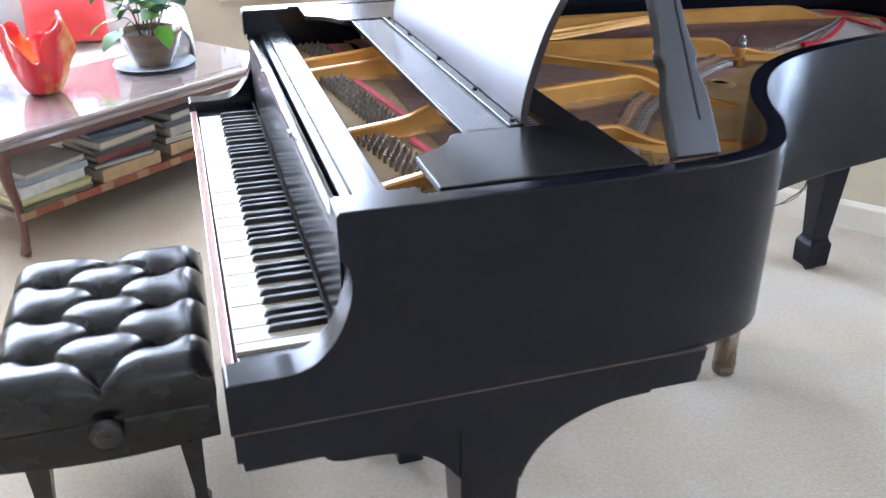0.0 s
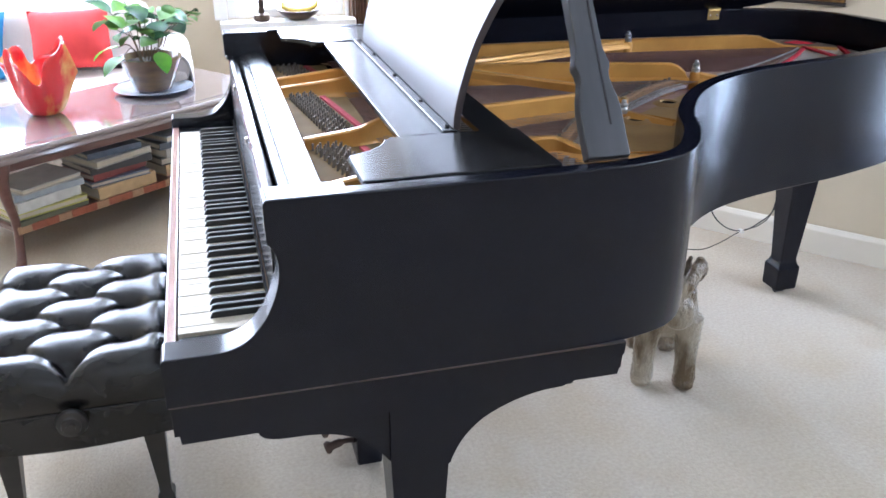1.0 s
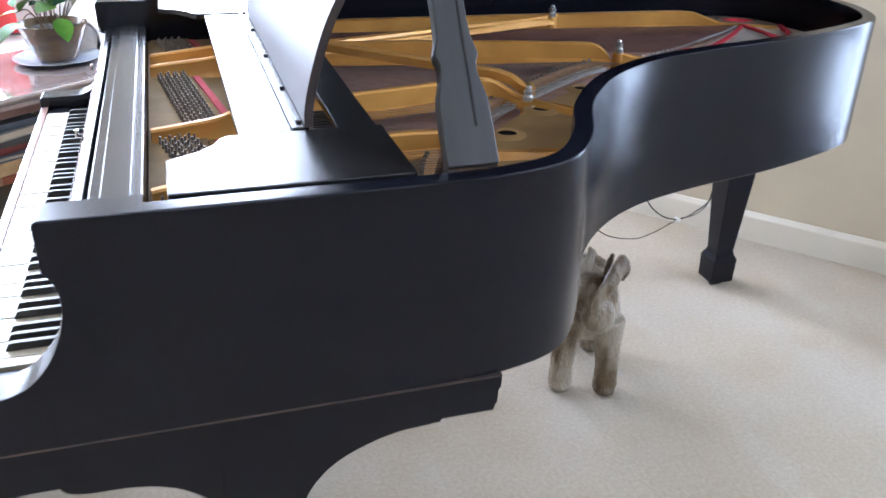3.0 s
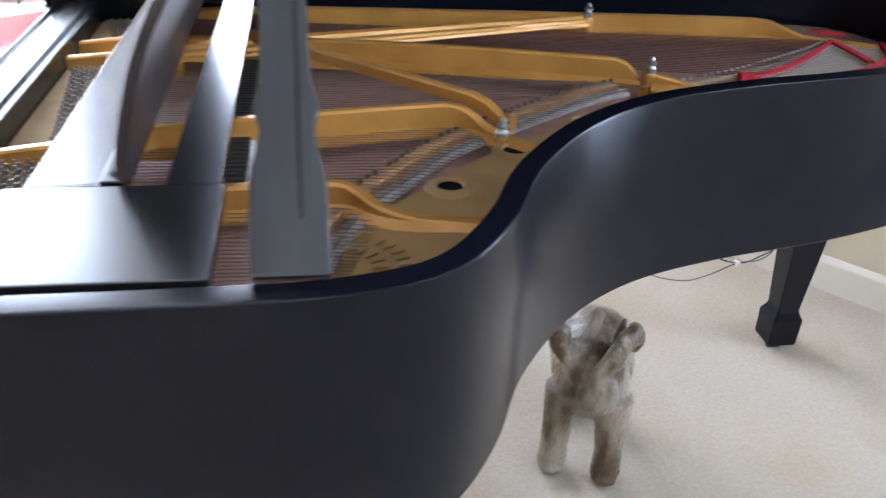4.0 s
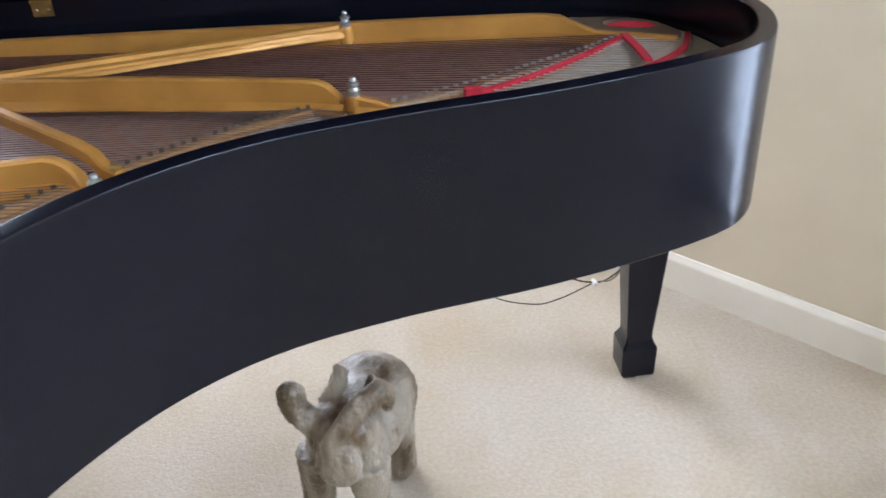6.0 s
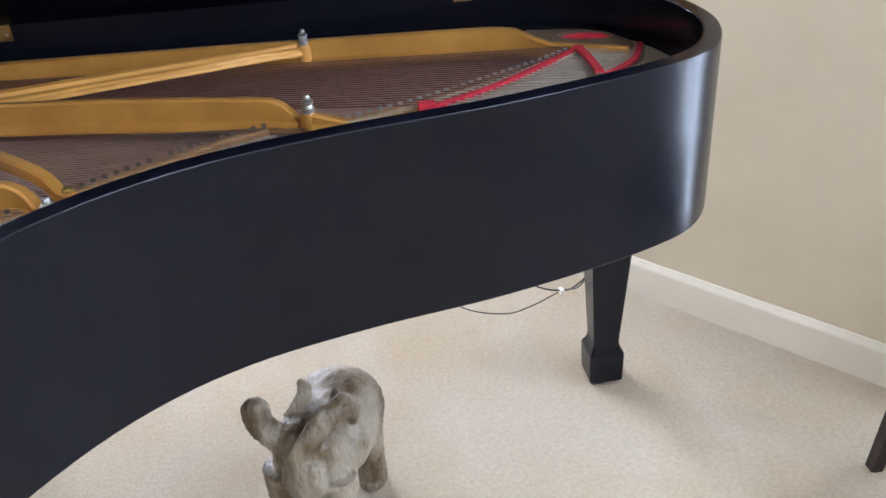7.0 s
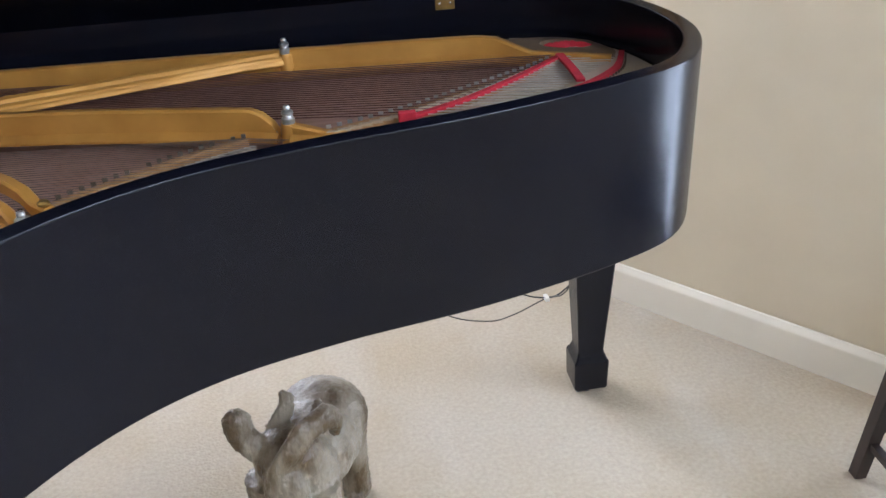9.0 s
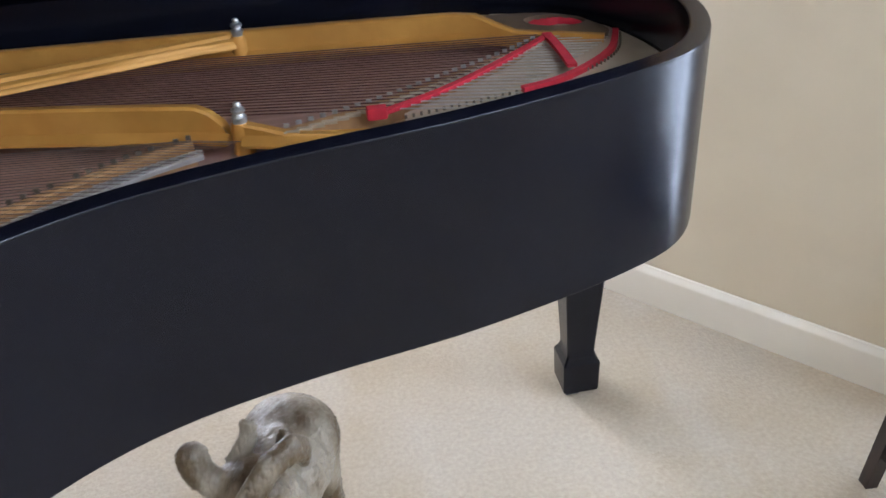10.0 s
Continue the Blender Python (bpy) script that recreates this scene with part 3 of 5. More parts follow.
S = 0.900
TOP_R = 0.938
ribs = [
    [(0.50, 1.400, TOP_R - 0.01), (0.70, 1.392, TOP_R), (1.41, 1.352, TOP_R), (1.80, 1.318, TOP_R), (1.885, 1.304, TOP_R - 0.003), (1.92, 1.282, 0.922), (1.955, 1.258, 0.910), (2.03, 1.226, 0.9075), (2.11, 1.190, 0.906)],
    [(0.50, 1.165, TOP_R - 0.008), (0.70, 1.124, TOP_R), (1.04, 1.064, TOP_R + 0.002), (1.35, 0.987, TOP_R + 0.001), (1.39, 0.974, TOP_R - 0.003), (1.412, 0.966, TOP_R - 0.012), (1.424, 0.960, 0.910), (1.432, 0.957, 0.895)],
    [(1.452, 0.944, 0.917), (1.49, 0.931, 0.909), (1.53, 0.917, 0.902), (1.60, 0.902, 0.899), (1.68, 0.888, 0.896)],
    [(0.50, 0.640, TOP_R - 0.01), (0.63, 0.652, TOP_R), (0.95, 0.712, TOP_R), (1.01, 0.716, TOP_R - 0.003), (1.04, 0.700, 0.922), (1.062, 0.676, 0.908), (1.12, 0.620, 0.899), (1.165, 0.555, 0.893)],
    [(0.50, 0.400, TOP_R - 0.008), (0.66, 0.415, TOP_R - 0.006), (0.785, 0.424, TOP_R - 0.008), (0.815, 0.420, 0.925), (0.853, 0.384, 0.911), (0.90, 0.366, 0.902), (0.965, 0.356, 0.8975), (1.03, 0.342, 0.894)],
]
for pts in ribs:
    fine = resample(spline(pts, 8), 40)
    part("strut", rib(fine, 0.020, 0.884, 0.015), GOLD, piano, "gilded cast-iron strut")
# the fluted diagonal strut of three rounded bars
fluted = bmesh.new()
start, end = Vector((0.50, 1.060, 0.926)), Vector((1.425, 1.338, 0.924))
side = Vector((end.y - start.y, start.x - end.x, 0)).normalized()
hump = [(-0.030, -0.012), (-0.028, 0.006), (-0.018, 0.013), (-0.008, 0.009), (-0.004, -0.004), (0.001, 0.003), (0.008, 0.004), (0.015, 0.000), (0.018, -0.011), (0.022, -0.004), (0.028, -0.003), (0.033, -0.007), (0.034, -0.012)]
rings = []
for k in range(13):
    w = 1.0 - 0.6 * (k / 12) ** 1.4 + (0.25 if k == 12 else 0.0)
    c = start.lerp(end, k / 12)
    rings.append([fluted.verts.new(c + side * o * w + Vector((0, 0, z))) for o, z in hump])
for a, b in zip(rings, rings[1:]):
    for k in range(len(hump)):
        fluted.faces.new((a[k], a[(k + 1) % len(hump)], b[(k + 1) % len(hump)], b[k]))
fluted.faces.new(rings[0])
fluted.faces.new(rings[-1])
part("strut", fluted, GOLD, piano, "fluted gilded diagonal strut")
brace = bmesh.new()
pts = [Vector((0.64, 1.135, 0.945)).lerp(Vector((1.04, 0.742, 0.940)), t / 10) for t in range(11)] + [Vector((1.065, 0.722, 0.932)), Vector((1.085, 0.702, 0.917)), Vector((1.105, 0.690, 0.910))]
across = Vector((0.70, 0.713, 0))
rings = []
for p in pts:
    rings.append([brace.verts.new(p + across * o + Vector((0, 0, z))) for o, z in ((-0.010, -0.014), (-0.010, 0.004), (-0.007, 0.008), (0.007, 0.008), (0.010, 0.004), (0.010, -0.014))])
for a, b in zip(rings, rings[1:]):
    for k in range(6):
        brace.faces.new((a[k], a[(k + 1) % 6], b[(k + 1) % 6], b[k]))
brace.faces.new(rings[0])
brace.faces.new(rings[-1])
part("brace", brace, GOLD, piano, "slender gilded brace between the struts")
part("brace_screw", lathe([(0.009, 0.0), (0.009, 0.003), (0.006, 0.006), (0.0, 0.006)], 12, (1.098, 0.695, 0.921)), BRASS, piano)
# pin block cross ribs
for pts in ([(0.30, 1.175, 0.915), (0.52, 1.150, 0.945)], [(0.30, 1.060, 0.918), (0.42, 1.052, 0.930), (0.52, 1.040, 0.948)], [(0.30, 0.592, 0.915), (0.42, 0.605, 0.925), (0.52, 0.64, 0.950)], [(0.30, 0.300, 0.912), (0.52, 0.330, 0.940)]):
    part("strut", rib(resample(pts, 10), 0.02, 0.884, 0.005), GOLD, piano, "gilded cast-iron strut")


def nut(x, y, z):
    post = lathe([(0.018, -0.055), (0.016, -0.045), (0.0155, -0.012), (0.013, -0.006), (0.0, -0.006)], 18, (x, y, z))
    p = part("plate_bolt", post, GOLD, piano, "gilded bolt post")
    head = lathe([(0.0115, -0.006), (0.0118, 0.003), (0.0090, 0.006), (0.0080, 0.009), (0.0108, 0.011), (0.0108, 0.015), (0.007, 0.018), (0.0055, 0.019), (0.0065, 0.022), (0.005, 0.026), (0.0, 0.0275)], 18, (x, y, z))
    part("nut", head, BRIGHT, p, "bright nickel acorn nut")


nut(1.435, 1.345, 0.936)
nut(1.447, 0.948, 0.922)
nut(1.078, 0.655, 0.905)

# strings: bass over tenor, tenor and treble
rnd = random.Random(4)
bass_strings = bmesh.new()
for k in range(25):
    f = k / 24
    a, b = Vector((0.47, 1.190 + 0.20 * f, S + 0.008)), Vector((1.68 + 0.335 * f, 0.958 + 0.272 * f, S + 0.004))
    tube([a, b], 0.0013, 4, bass_strings)
part("bass_stringing", bass_strings, COPPER, piano, "copper-wound bass strings")["kind"] = "stuff"
plain = bmesh.new()
bridge_line = spline([(0.695, 0.13), (0.720, 0.21), (0.740, 0.275), (0.768, 0.355), (0.820, 0.455), (0.885, 0.54), (0.950, 0.626), (1.03, 0.70), (1.11, 0.765), (1.20, 0.835), (1.285, 0.897), (1.37, 0.940)], 8)
for k in range(86):
    f = k / 85
    e = bridge_line[min(int(f * (len(bridge_line) - 1)), len(bridge_line) - 1)].lerp(bridge_line[min(int(f * (len(bridge_line) - 1)) + 1, len(bridge_line) - 1)], f * (len(bridge_line) - 1) % 1)
    a, b = Vector((0.46, 0.12 + 0.935 * f, S - 0.002)), Vector((e.x, e.y, S - 0.002))
    c = b + (b - a).normalized() * 0.075
    c.z = PL + 0.003
    tube([a, b, c], 0.0008, 4, plain)
part("treble_stringing", plain, STEEL_DIM, piano, "thin steel tenor and treble strings")["kind"] = "stuff"
tails = bmesh.new()
for k in range(25):
    f = k / 24
    a, b = Vector((0.47, 1.190 + 0.20 * f, S + 0.004)), Vector((1.68 + 0.335 * f, 0.958 + 0.272 * f, S + 0.004))
    c = b + (b - a).normalized() * (0.165 - 0.03 * f)
    c.z = PL + 0.010
    tube([b, c], 0.0012, 4, tails)
part("bass_string_tailing", tails, STEEL, piano, "bright steel ends of the bass strings")["kind"] = "stuff"
# bridges with their pins
path = resample(bridge_line, 40)
part("treble_bridge", sweep(path, [(-0.012, SB), (-0.012, S - 0.006), (-0.008, S - 0.003), (0.008, S - 0.003), (0.012, S - 0.006), (0.012, SB)]), WOOD_PALE, piano, "maple treble bridge")
bass_path = resample(spline([(1.52, 0.930), (1.66, 0.992), (1.80, 1.078), (1.92, 1.155), (1.985, 1.205)], 8), 30)
part("bass_bridge", sweep(bass_path, [(-0.014, SB), (-0.014, S - 0.001), (0.014, S - 0.001), (0.014, SB)]), WOOD_PALE, piano, "maple bass bridge")
agraffes = bmesh.new()
for i, p in enumerate(resample(inset(path, 0.010), 58)):
    if i % 8 != 7:
        box(p.x - 0.0038, p.y - 0.0016, S - 0.004, p.x + 0.0038, p.y + 0.0016, S + 0.0035, bm=agraffes)
part("bridge_pinning", agraffes, PIN, piano, "row of small metal bridge pins")["kind"] = "stuff"
aliquots = bmesh.new()
for p in resample(inset(path, -0.030), 110):
    box(p.x - 0.0055, p.y - 0.0012, PL - 0.002, p.x + 0.0055, p.y + 0.0012, PL + 0.0055, bm=aliquots)
part("aliquot_pinning", aliquots, STEEL, piano, "row of small grey steel aliquots")["kind"] = "stuff"
part("aliquot_bar", sweep(resample(inset(path, -0.042), 60), [(-0.006, PL - 0.004), (-0.006, PL + 0.002), (-0.004, PL + 0.0035), (0.004, PL + 0.0035), (0.006, PL + 0.002), (0.006, PL - 0.004)]), STEEL, piano, "dull grey steel bar under the strings")
blocks, teeth = bmesh.new(), bmesh.new()
for p, q in zip(resample(inset(bass_path, 0.010), 27), resample(inset(bass_path, -0.013), 27)):
    box(p.x - 0.005, p.y - 0.0016, S + 0.001, p.x + 0.004, p.y + 0.0016, S + 0.0085, 0.001, bm=blocks)
    box(q.x - 0.014, q.y - 0.0040, S - 0.002, q.x + 0.010, q.y + 0.0040, S + 0.004, 0.001, bm=teeth)
part("bridge_pinning", blocks, BRIGHT, piano, "bright bass bridge pins")["kind"] = "stuff"
part("bridge_notching", teeth, TAIL_IRON, piano, "notched pale edge of the bass bridge")["kind"] = "stuff"
# red felt on the plate by the tail
rail = lambda pts, w, z0, z1: sweep(resample(spline(pts, 8), 24), [(-w, z0), (-w, z1), (w, z1), (w, z0)])
part("felt_strip", rail([(1.665, 0.945), (1.78, 1.015), (1.90, 1.115), (2.010, 1.220)], 0.0062, S + 0.001, S + 0.008), FELT_RED, piano, "red felt strip")
part("felt_strip", rail([(2.007, 1.222), (2.007, 1.13), (2.003, 1.045)], 0.0085, S + 0.004, S + 0.010), FELT_RED, piano, "red felt strip")
part("felt_strip", rail([(1.90, 0.985), (1.96, 1.005), (2.03, 1.052), (2.10, 1.125), (2.143, 1.222)], 0.006, S - 0.006, S + 0.004), FELT_RED, piano, "red felt strip")
part("felt_end", box(1.640, 0.935, S - 0.004, 1.672, 0.955, S + 0.016, 0.003), FELT_RED, piano, "red felt tab")
pins = bmesh.new()
for p in resample(spline([(1.70, 0.935), (1.90, 0.985), (2.03, 1.045), (2.11, 1.12), (2.148, 1.21)], 8), 44):
    lathe([(0.0022, 0.0), (0.0022, 0.012), (0.0, 0.0125)], 6, (p.x, p.y, PL), pins)
part("hitch_pinning", pins, PIN, piano, "rows of small hitch pins")["kind"] = "stuff"
# pale panel imitating reflection on the plate's tail, and the oval opening in it
tail_in = [(p.x, p.y) for p in inset(outer, THICK + 0.004) if p.x > 1.66 and p.y < 1.43]
tail_panel = prism(tail_in + [(1.97, 1.300), (2.02, 1.235), (1.93, 1.130), (1.82, 1.036), (1.70, 0.955)], PL + 0.0045, PL + 0.0065, "xy")
part("tail_panel", tail_panel, TAIL_IRON, piano, "thin panel on the plate's tail, reflection put into its pale colour")
oval = bmesh.new()
outer_edge = resample(spline([(2.115, 1.195), (2.128, 1.225), (2.10, 1.30), (2.05, 1.352), (1.97, 1.375), (1.90, 1.372), (1.90, 1.31), (1.955, 1.262), (1.996, 1.242), (2.06, 1.216), (2.115, 1.195)], 8), 41)[:-1]
mid = Vector((2.046, 1.303))
rows = [[], [], [], []]
for p in outer_edge:
    way = math.atan2(p.y - mid.y, p.x - mid.x)
    ex, ey = 0.060 * math.cos(way + 0.35), 0.036 * math.sin(way + 0.35)
    q = mid + Vector((ex * math.cos(0.35) + ey * math.sin(0.35), -ex * math.sin(0.35) + ey * math.cos(0.35)))
    for row, (v, z) in zip(rows, ((p, 0.893), (p, 0.9055), (q, 0.9060), (q, 0.895))):
        row.append(oval.verts.new((v.x, v.y, z)))
for a, b in zip(rows, rows[1:]):
    for k in range(40):
        oval.faces.new((a[k], a[(k + 1) % 40], b[(k + 1) % 40], b[k]))
ring = part("tail_ring", oval, TAIL_DULL, piano, "dull bronzed tail plate round an oval opening")
part("opening_floor", lathe([(0.0, 0.0), (0.060, 0.0)], 24, (2.046, 1.303, 0.8960)), SOUNDBOARD, ring, "dark wood under the opening")
part("felt_bed", tube(spline([(1.998, 1.318, 0.899), (2.03, 1.306, 0.902), (2.06, 1.310, 0.901), (2.098, 1.290, 0.899)], 5), [0.004, 0.006, 0.009, 0.007, 0.010, 0.008, 0.011, 0.008, 0.010, 0.007, 0.009, 0.006, 0.008, 0.007, 0.005, 0.003], 7, flat=0.5), FELT_RED, ring, "frayed red felt in the opening")

# tuning pins
tuning = bmesh.new()
for y0, y1, n in ((1.19, 1.39, 16), (0.64, 1.03, 34), (0.33, 0.57, 21), (0.10, 0.28, 15)):
    for i in range(n):
        for j in range(4):
            f = i / (n - 1)
            x = 0.316 + 0.017 * j + 0.007 * (i % 2) + 0.050 * (1 - f)
            lathe([(0.0032, 0.0), (0.0032, 0.008), (0.0025, 0.009), (0.0025, 0.020), (0.0, 0.0205)], 6, (x, y0 + (y1 - y0) * f + 0.003 * j, PL), tuning)
part("pin_field", tuning, PIN, piano, "rows of nickel tuning pins")["kind"] = "stuff"
for pts in ([(0.400, 1.02), (0.425, 0.85), (0.452, 0.66)], [(0.405, 1.40), (0.425, 1.30), (0.452, 1.18)], [(0.42, 0.56), (0.452, 0.38)]):
    part("felt_strip", rail(pts, 0.007, PL + 0.004, PL + 0.010), FELT_PINK, piano, "faded red stringing felt")
# dampers
for y0, y1, n in ((0.44, 0.61, 12), (0.67, 1.02, 26), (1.17, 1.38, 18)):
    for i in range(n):
        d = new("damper", bpy.data.meshes.get("damper") or mesh_of("damper", box(-0.06, -0.0062, 0, 0.024, 0.0062, 0.016, 0.002), EBONY))
        d.location, d.parent = (0.645, y0 + (y1 - y0) * i / (n - 1), S + 0.006), piano
        f = new("damper_felt", bpy.data.meshes.get("damper_felt") or mesh_of("damper_felt", box(0.0245, -0.0055, -0.004, 0.031, 0.0055, 0.010, 0.001), LINEN))
        f.parent = d
# plain bars in place of the cast lettering
for radius, first, step, count in ((0.088, -8, 11, 9), (0.056, 0, 17, 5)):
    for i in range(count):
        a = radians(first + step * i)
        cast = new("raised_bar", bpy.data.meshes.get("raised_bar") or mesh_of("raised_bar", box(-0.009, -0.0022, 0, 0.009, 0.0022, 0.0035, 0.001), GOLD_FLAT))
        cast.matrix_basis, cast.parent = pose(0.785 + radius * math.cos(a), 0.250 + radius * math.sin(a), PL + 0.002, 0, 0, math.degrees(a)), piano

# music desk, its sliding shelf and the two side leaves
leaf = [(0.330, 0.055), (0.330, 0.185), (0.348, 0.196), (0.375, 0.212), (0.398, 0.238), (0.408, 0.262), (0.420, 0.272), (0.662, 0.272), (0.662, 0.055)]
part("side_leaf", prism(leaf, 0.985, 1.0, "xy", 0.003), LACQUER_GLOSS, piano, "polished black leaf beside the music desk")
part("side_leaf", prism([(x, 1.49 - y) for x, y in leaf][::-1], 0.985, 1.0, "xy", 0.003), LACQUER_GLOSS, piano, "polished black leaf beside the music desk")
shelf = box(0.438, 0.277, 0.984, 0.548, 1.213, 0.997, 0.002)
desk_shelf = part("desk_shelf", shelf, LACQUER_GLOSS, piano, "grooved black sliding music shelf")
reed_mesh = mesh_of("reed", box(0, 0.282, 0.9971, 0.0042, 1.208, 0.9978, 0.0003), LACQUER_GLOSS, 10)
for i in range(11):
    reed = new("reed", reed_mesh)
    reed.location, reed.parent = (0.446 + 0.0062 * i, 0, 0), desk_shelf
part("shelf_edge", box(0.520, 0.277, 0.9975, 0.548, 1.213, 1.003, 0.002), LACQUER_GLOSS, desk_shelf)
for y in (0.30, 0.50, 0.745, 0.99, 1.19):
    part("hinge_screw", lathe([(0.005, 0.0), (0.005, 0.003), (0.0, 0.0035)], 10, (0.534, y, 1.0032)), FELT_DARK, desk_shelf)
side = spline([(0.540, 1.004), (0.541, 1.03), (0.551, 1.078), (0.574, 1.15), (0.601, 1.206), (0.618, 1.235)], 4)
thick = [(p.x, p.y) for p in side] + [(p.x + 0.014, p.y - 0.004) for p in reversed(side)]
part("music_desk", prism(thick, 0.277, 1.172, "xz", 0.002), DESK, piano, "tilted glossy music desk with a curved profile")
part("desk_rail", box(0.592, 0.277, 0.983, 0.655, 1.213, 0.997, 0.002), LACQUER_GLOSS, piano, "rear rail of the sliding desk frame")

# lid, hinged on the spine and held open by the prop
LID = 36.0
lid_m = Matrix.Translation((0, 1.4468, 1.0008)) @ Matrix.Rotation(radians(-LID), 4, "X")
lid_line = [p for p in inset(outer, -0.012) if p.x > 0.64]
lid_line = [(p.x, min(p.y, 1.486) - 1.486) for p in lid_line]
lid_shape = [(0.64, -1.486)] + lid_line + [(0.64, 0.0)]
lid = part("lid", prism(lid_shape, 0.0, 0.02, "xy", 0.004), LACQUER, piano, "raised black piano lid")
lid.matrix_basis = lid_m
flap = part("front_flap", box(0.642, -1.484, 0.0235, 1.10, -0.004, 0.041, 0.004), LACQUER, lid, "front lid flap folded back on the lid")
# Added strip along the hinge line: blocks the window's glare in the lid gap.
part("lid_gap_blocker", box(0.66, 1.4450, 0.986, 1.93, 1.4478, 1.0035), LACQUER, piano)
hinge_at = (0.79, 1.80)
for x in hinge_at:
    h = part("lid_hinge", box(x - 0.022, 1.4435, 0.968, x + 0.022, 1.4470, 0.998, 0.001), BRASS, piano, "brass lid hinge")
    part("knuckle", tube([(x - 0.022, 1.4440, 1.000), (x + 0.022, 1.4440, 1.000)], 0.005, 10), BRASS, h)
    for dx in (-0.012, 0.012):
        part("screw", ball((x + dx, 1.4430, 0.982), (0.0035, 0.001, 0.0035), u=8, v=6), CHROME, h)
# prop stick with its shaped, waisted edges
wave = [(0.0, 0.038), (0.06, 0.0378), (0.09, 0.0368), (0.105, 0.0345), (0.120, 0.0300), (0.137, 0.0268), (0.149, 0.0278), (0.157, 0.0312), (0.164, 0.0322), (0.173, 0.0295), (0.188, 0.0255), (0.22, 0.0238), (0.35, 0.0225), (0.60, 0.021), (0.78, 0.021)]
edge = [(w, h) for h, w in wave]
outline = [(w, h) for w, h in edge] + [(-w, h) for w, h in reversed(edge)]
prop_m = pose(0.738, 0.050, 1.001, -34.5, 0, 0)
prop = part("lid_prop", prism(outline, -0.014, 0.014, "xz", 0.004), PROP_PAINT, piano, "worn grey-black lid prop with shaped edges")
prop.matrix_basis = prop_m
part("slot", box(0.010, -0.0155, 0.055, 0.0135, -0.0142, 0.30, 0.0005), FELT_DARK, prop, "thin dark groove")
part("prop_socket", box(0.702, 0.0435, 1.0005, 0.775, 0.066, 1.0035, 0.001), BRONZE, piano)


# legs
def spade_leg(x, y, top, group_parent):
    p = part("leg", bmesh_leg(x, y, top), LACQUER, group_parent, "tapered black leg with spade foot")
    c = lathe([(0.0, 0.0), (0.016, 0.0), (0.016, 0.030), (0.0, 0.030)], 16)
    bmesh.ops.transform(c, matrix=Matrix.Translation((x - 0.020, y - 0.024, 0.016)) @ Matrix.Rotation(radians(90), 4, "Y") @ Matrix.Translation((0, 0, -0.015)), verts=c.verts)
    part("caster", c, EBONY, p, "small dark metal caster")


def bmesh_leg(x, y, top):
    own = bmesh.new()
    rings = []
    for z, h in ((0.013, 0.041), (0.018, 0.0435), (0.094, 0.045), (0.100, 0.044), (0.110, 0.038), (0.126, 0.033), (0.140, 0.0335), (0.40, 0.049), (top, 0.064)):
        c = 0.004
        ring_pts = [(-h + c, -h), (h - c, -h), (h, -h + c), (h, h - c), (h - c, h), (-h + c, h), (-h, h - c), (-h, -h + c)]
        rings.append([own.verts.new((x + a, y + b, z)) for a, b in ring_pts])
    for a, b in zip(rings, rings[1:]):
        for k in range(8):
            own.faces.new((a[k], a[(k + 1) % 8], b[(k + 1) % 8], b[k]))
    own.faces.new(rings[0])
    own.faces.new(rings[-1])
    return own


spade_leg(2.099, 1.250, 0.70, piano)
arch_l = [(v.x, v.y) for v in spline([(0.135, 0.578), (0.145, 0.568), (0.17, 0.562), (0.22, 0.560), (0.262, 0.553), (0.30, 0.537), (0.33, 0.512), (0.345, 0.492), (0.356, 0.478)], 3)]
arch_r = [(v.x, v.y) for v in spline([(0.468, 0.450), (0.475, 0.470), (0.495, 0.505), (0.53, 0.538), (0.58, 0.562), (0.63, 0.575), (0.672, 0.578), (0.684, 0.580), (0.690, 0.590)], 3)]
bracket = arch_l + arch_r + [(0.135, 0.590)]
for y0, y1 in ((0.034, 0.062), (1.420, 1.448)):
    part("leg_bracket", prism(bracket, y0, y1, "xz", 0.002), LACQUER, piano, "scalloped black bracket over the leg")
for y in (0.085, 1.397):
    own = bmesh.new()
    rings = []
    for z, hx, hy in ((0.008, 0.046, 0.040), (0.125, 0.05, 0.044), (0.135, 0.048, 0.042), (0.150, 0.040, 0.034), (0.17, 0.040, 0.034), (0.45, 0.053, 0.048), (0.591, 0.058, 0.052)):
        rings.append([own.verts.new((0.412 + a * hx, y + b * hy, z)) for a, b in ((-1, -1), (1, -1), (1, 1), (-1, 1))])
    for a, b in zip(rings, rings[1:]):
        for k in range(4):
            own.faces.new((a[k], a[(k + 1) % 4], b[(k + 1) % 4], b[k]))
    own.faces.new(rings[0])
    own.faces.new(rings[-1])
    bmesh.ops.bevel(own, geom=[e for e in own.edges if e.is_manifold and e.calc_face_angle(0) > 1.2], offset=0.003, segments=1, affect="EDGES")
    front_leg = part("leg", own, LACQUER, piano, "square tapered black front leg")
    c = lathe([(0.0, 0.0), (0.016, 0.0), (0.016, 0.030), (0.0, 0.030)], 16)
    bmesh.ops.transform(c, matrix=Matrix.Translation((0.412, y, 0.018)) @ Matrix.Rotation(radians(90), 4, "Y") @ Matrix.Translation((0, 0, -0.015)), verts=c.verts)
    part("caster", c, BRONZE, front_leg, "small dark metal caster")
# raised block of each front leg over its bracket
for y0, y1 in ((0.0295, 0.0335), (1.4485, 1.4525)):
    part("leg_block", box(0.357, y0, 0.470, 0.467, y1, 0.590, 0.0015), LACQUER, piano)
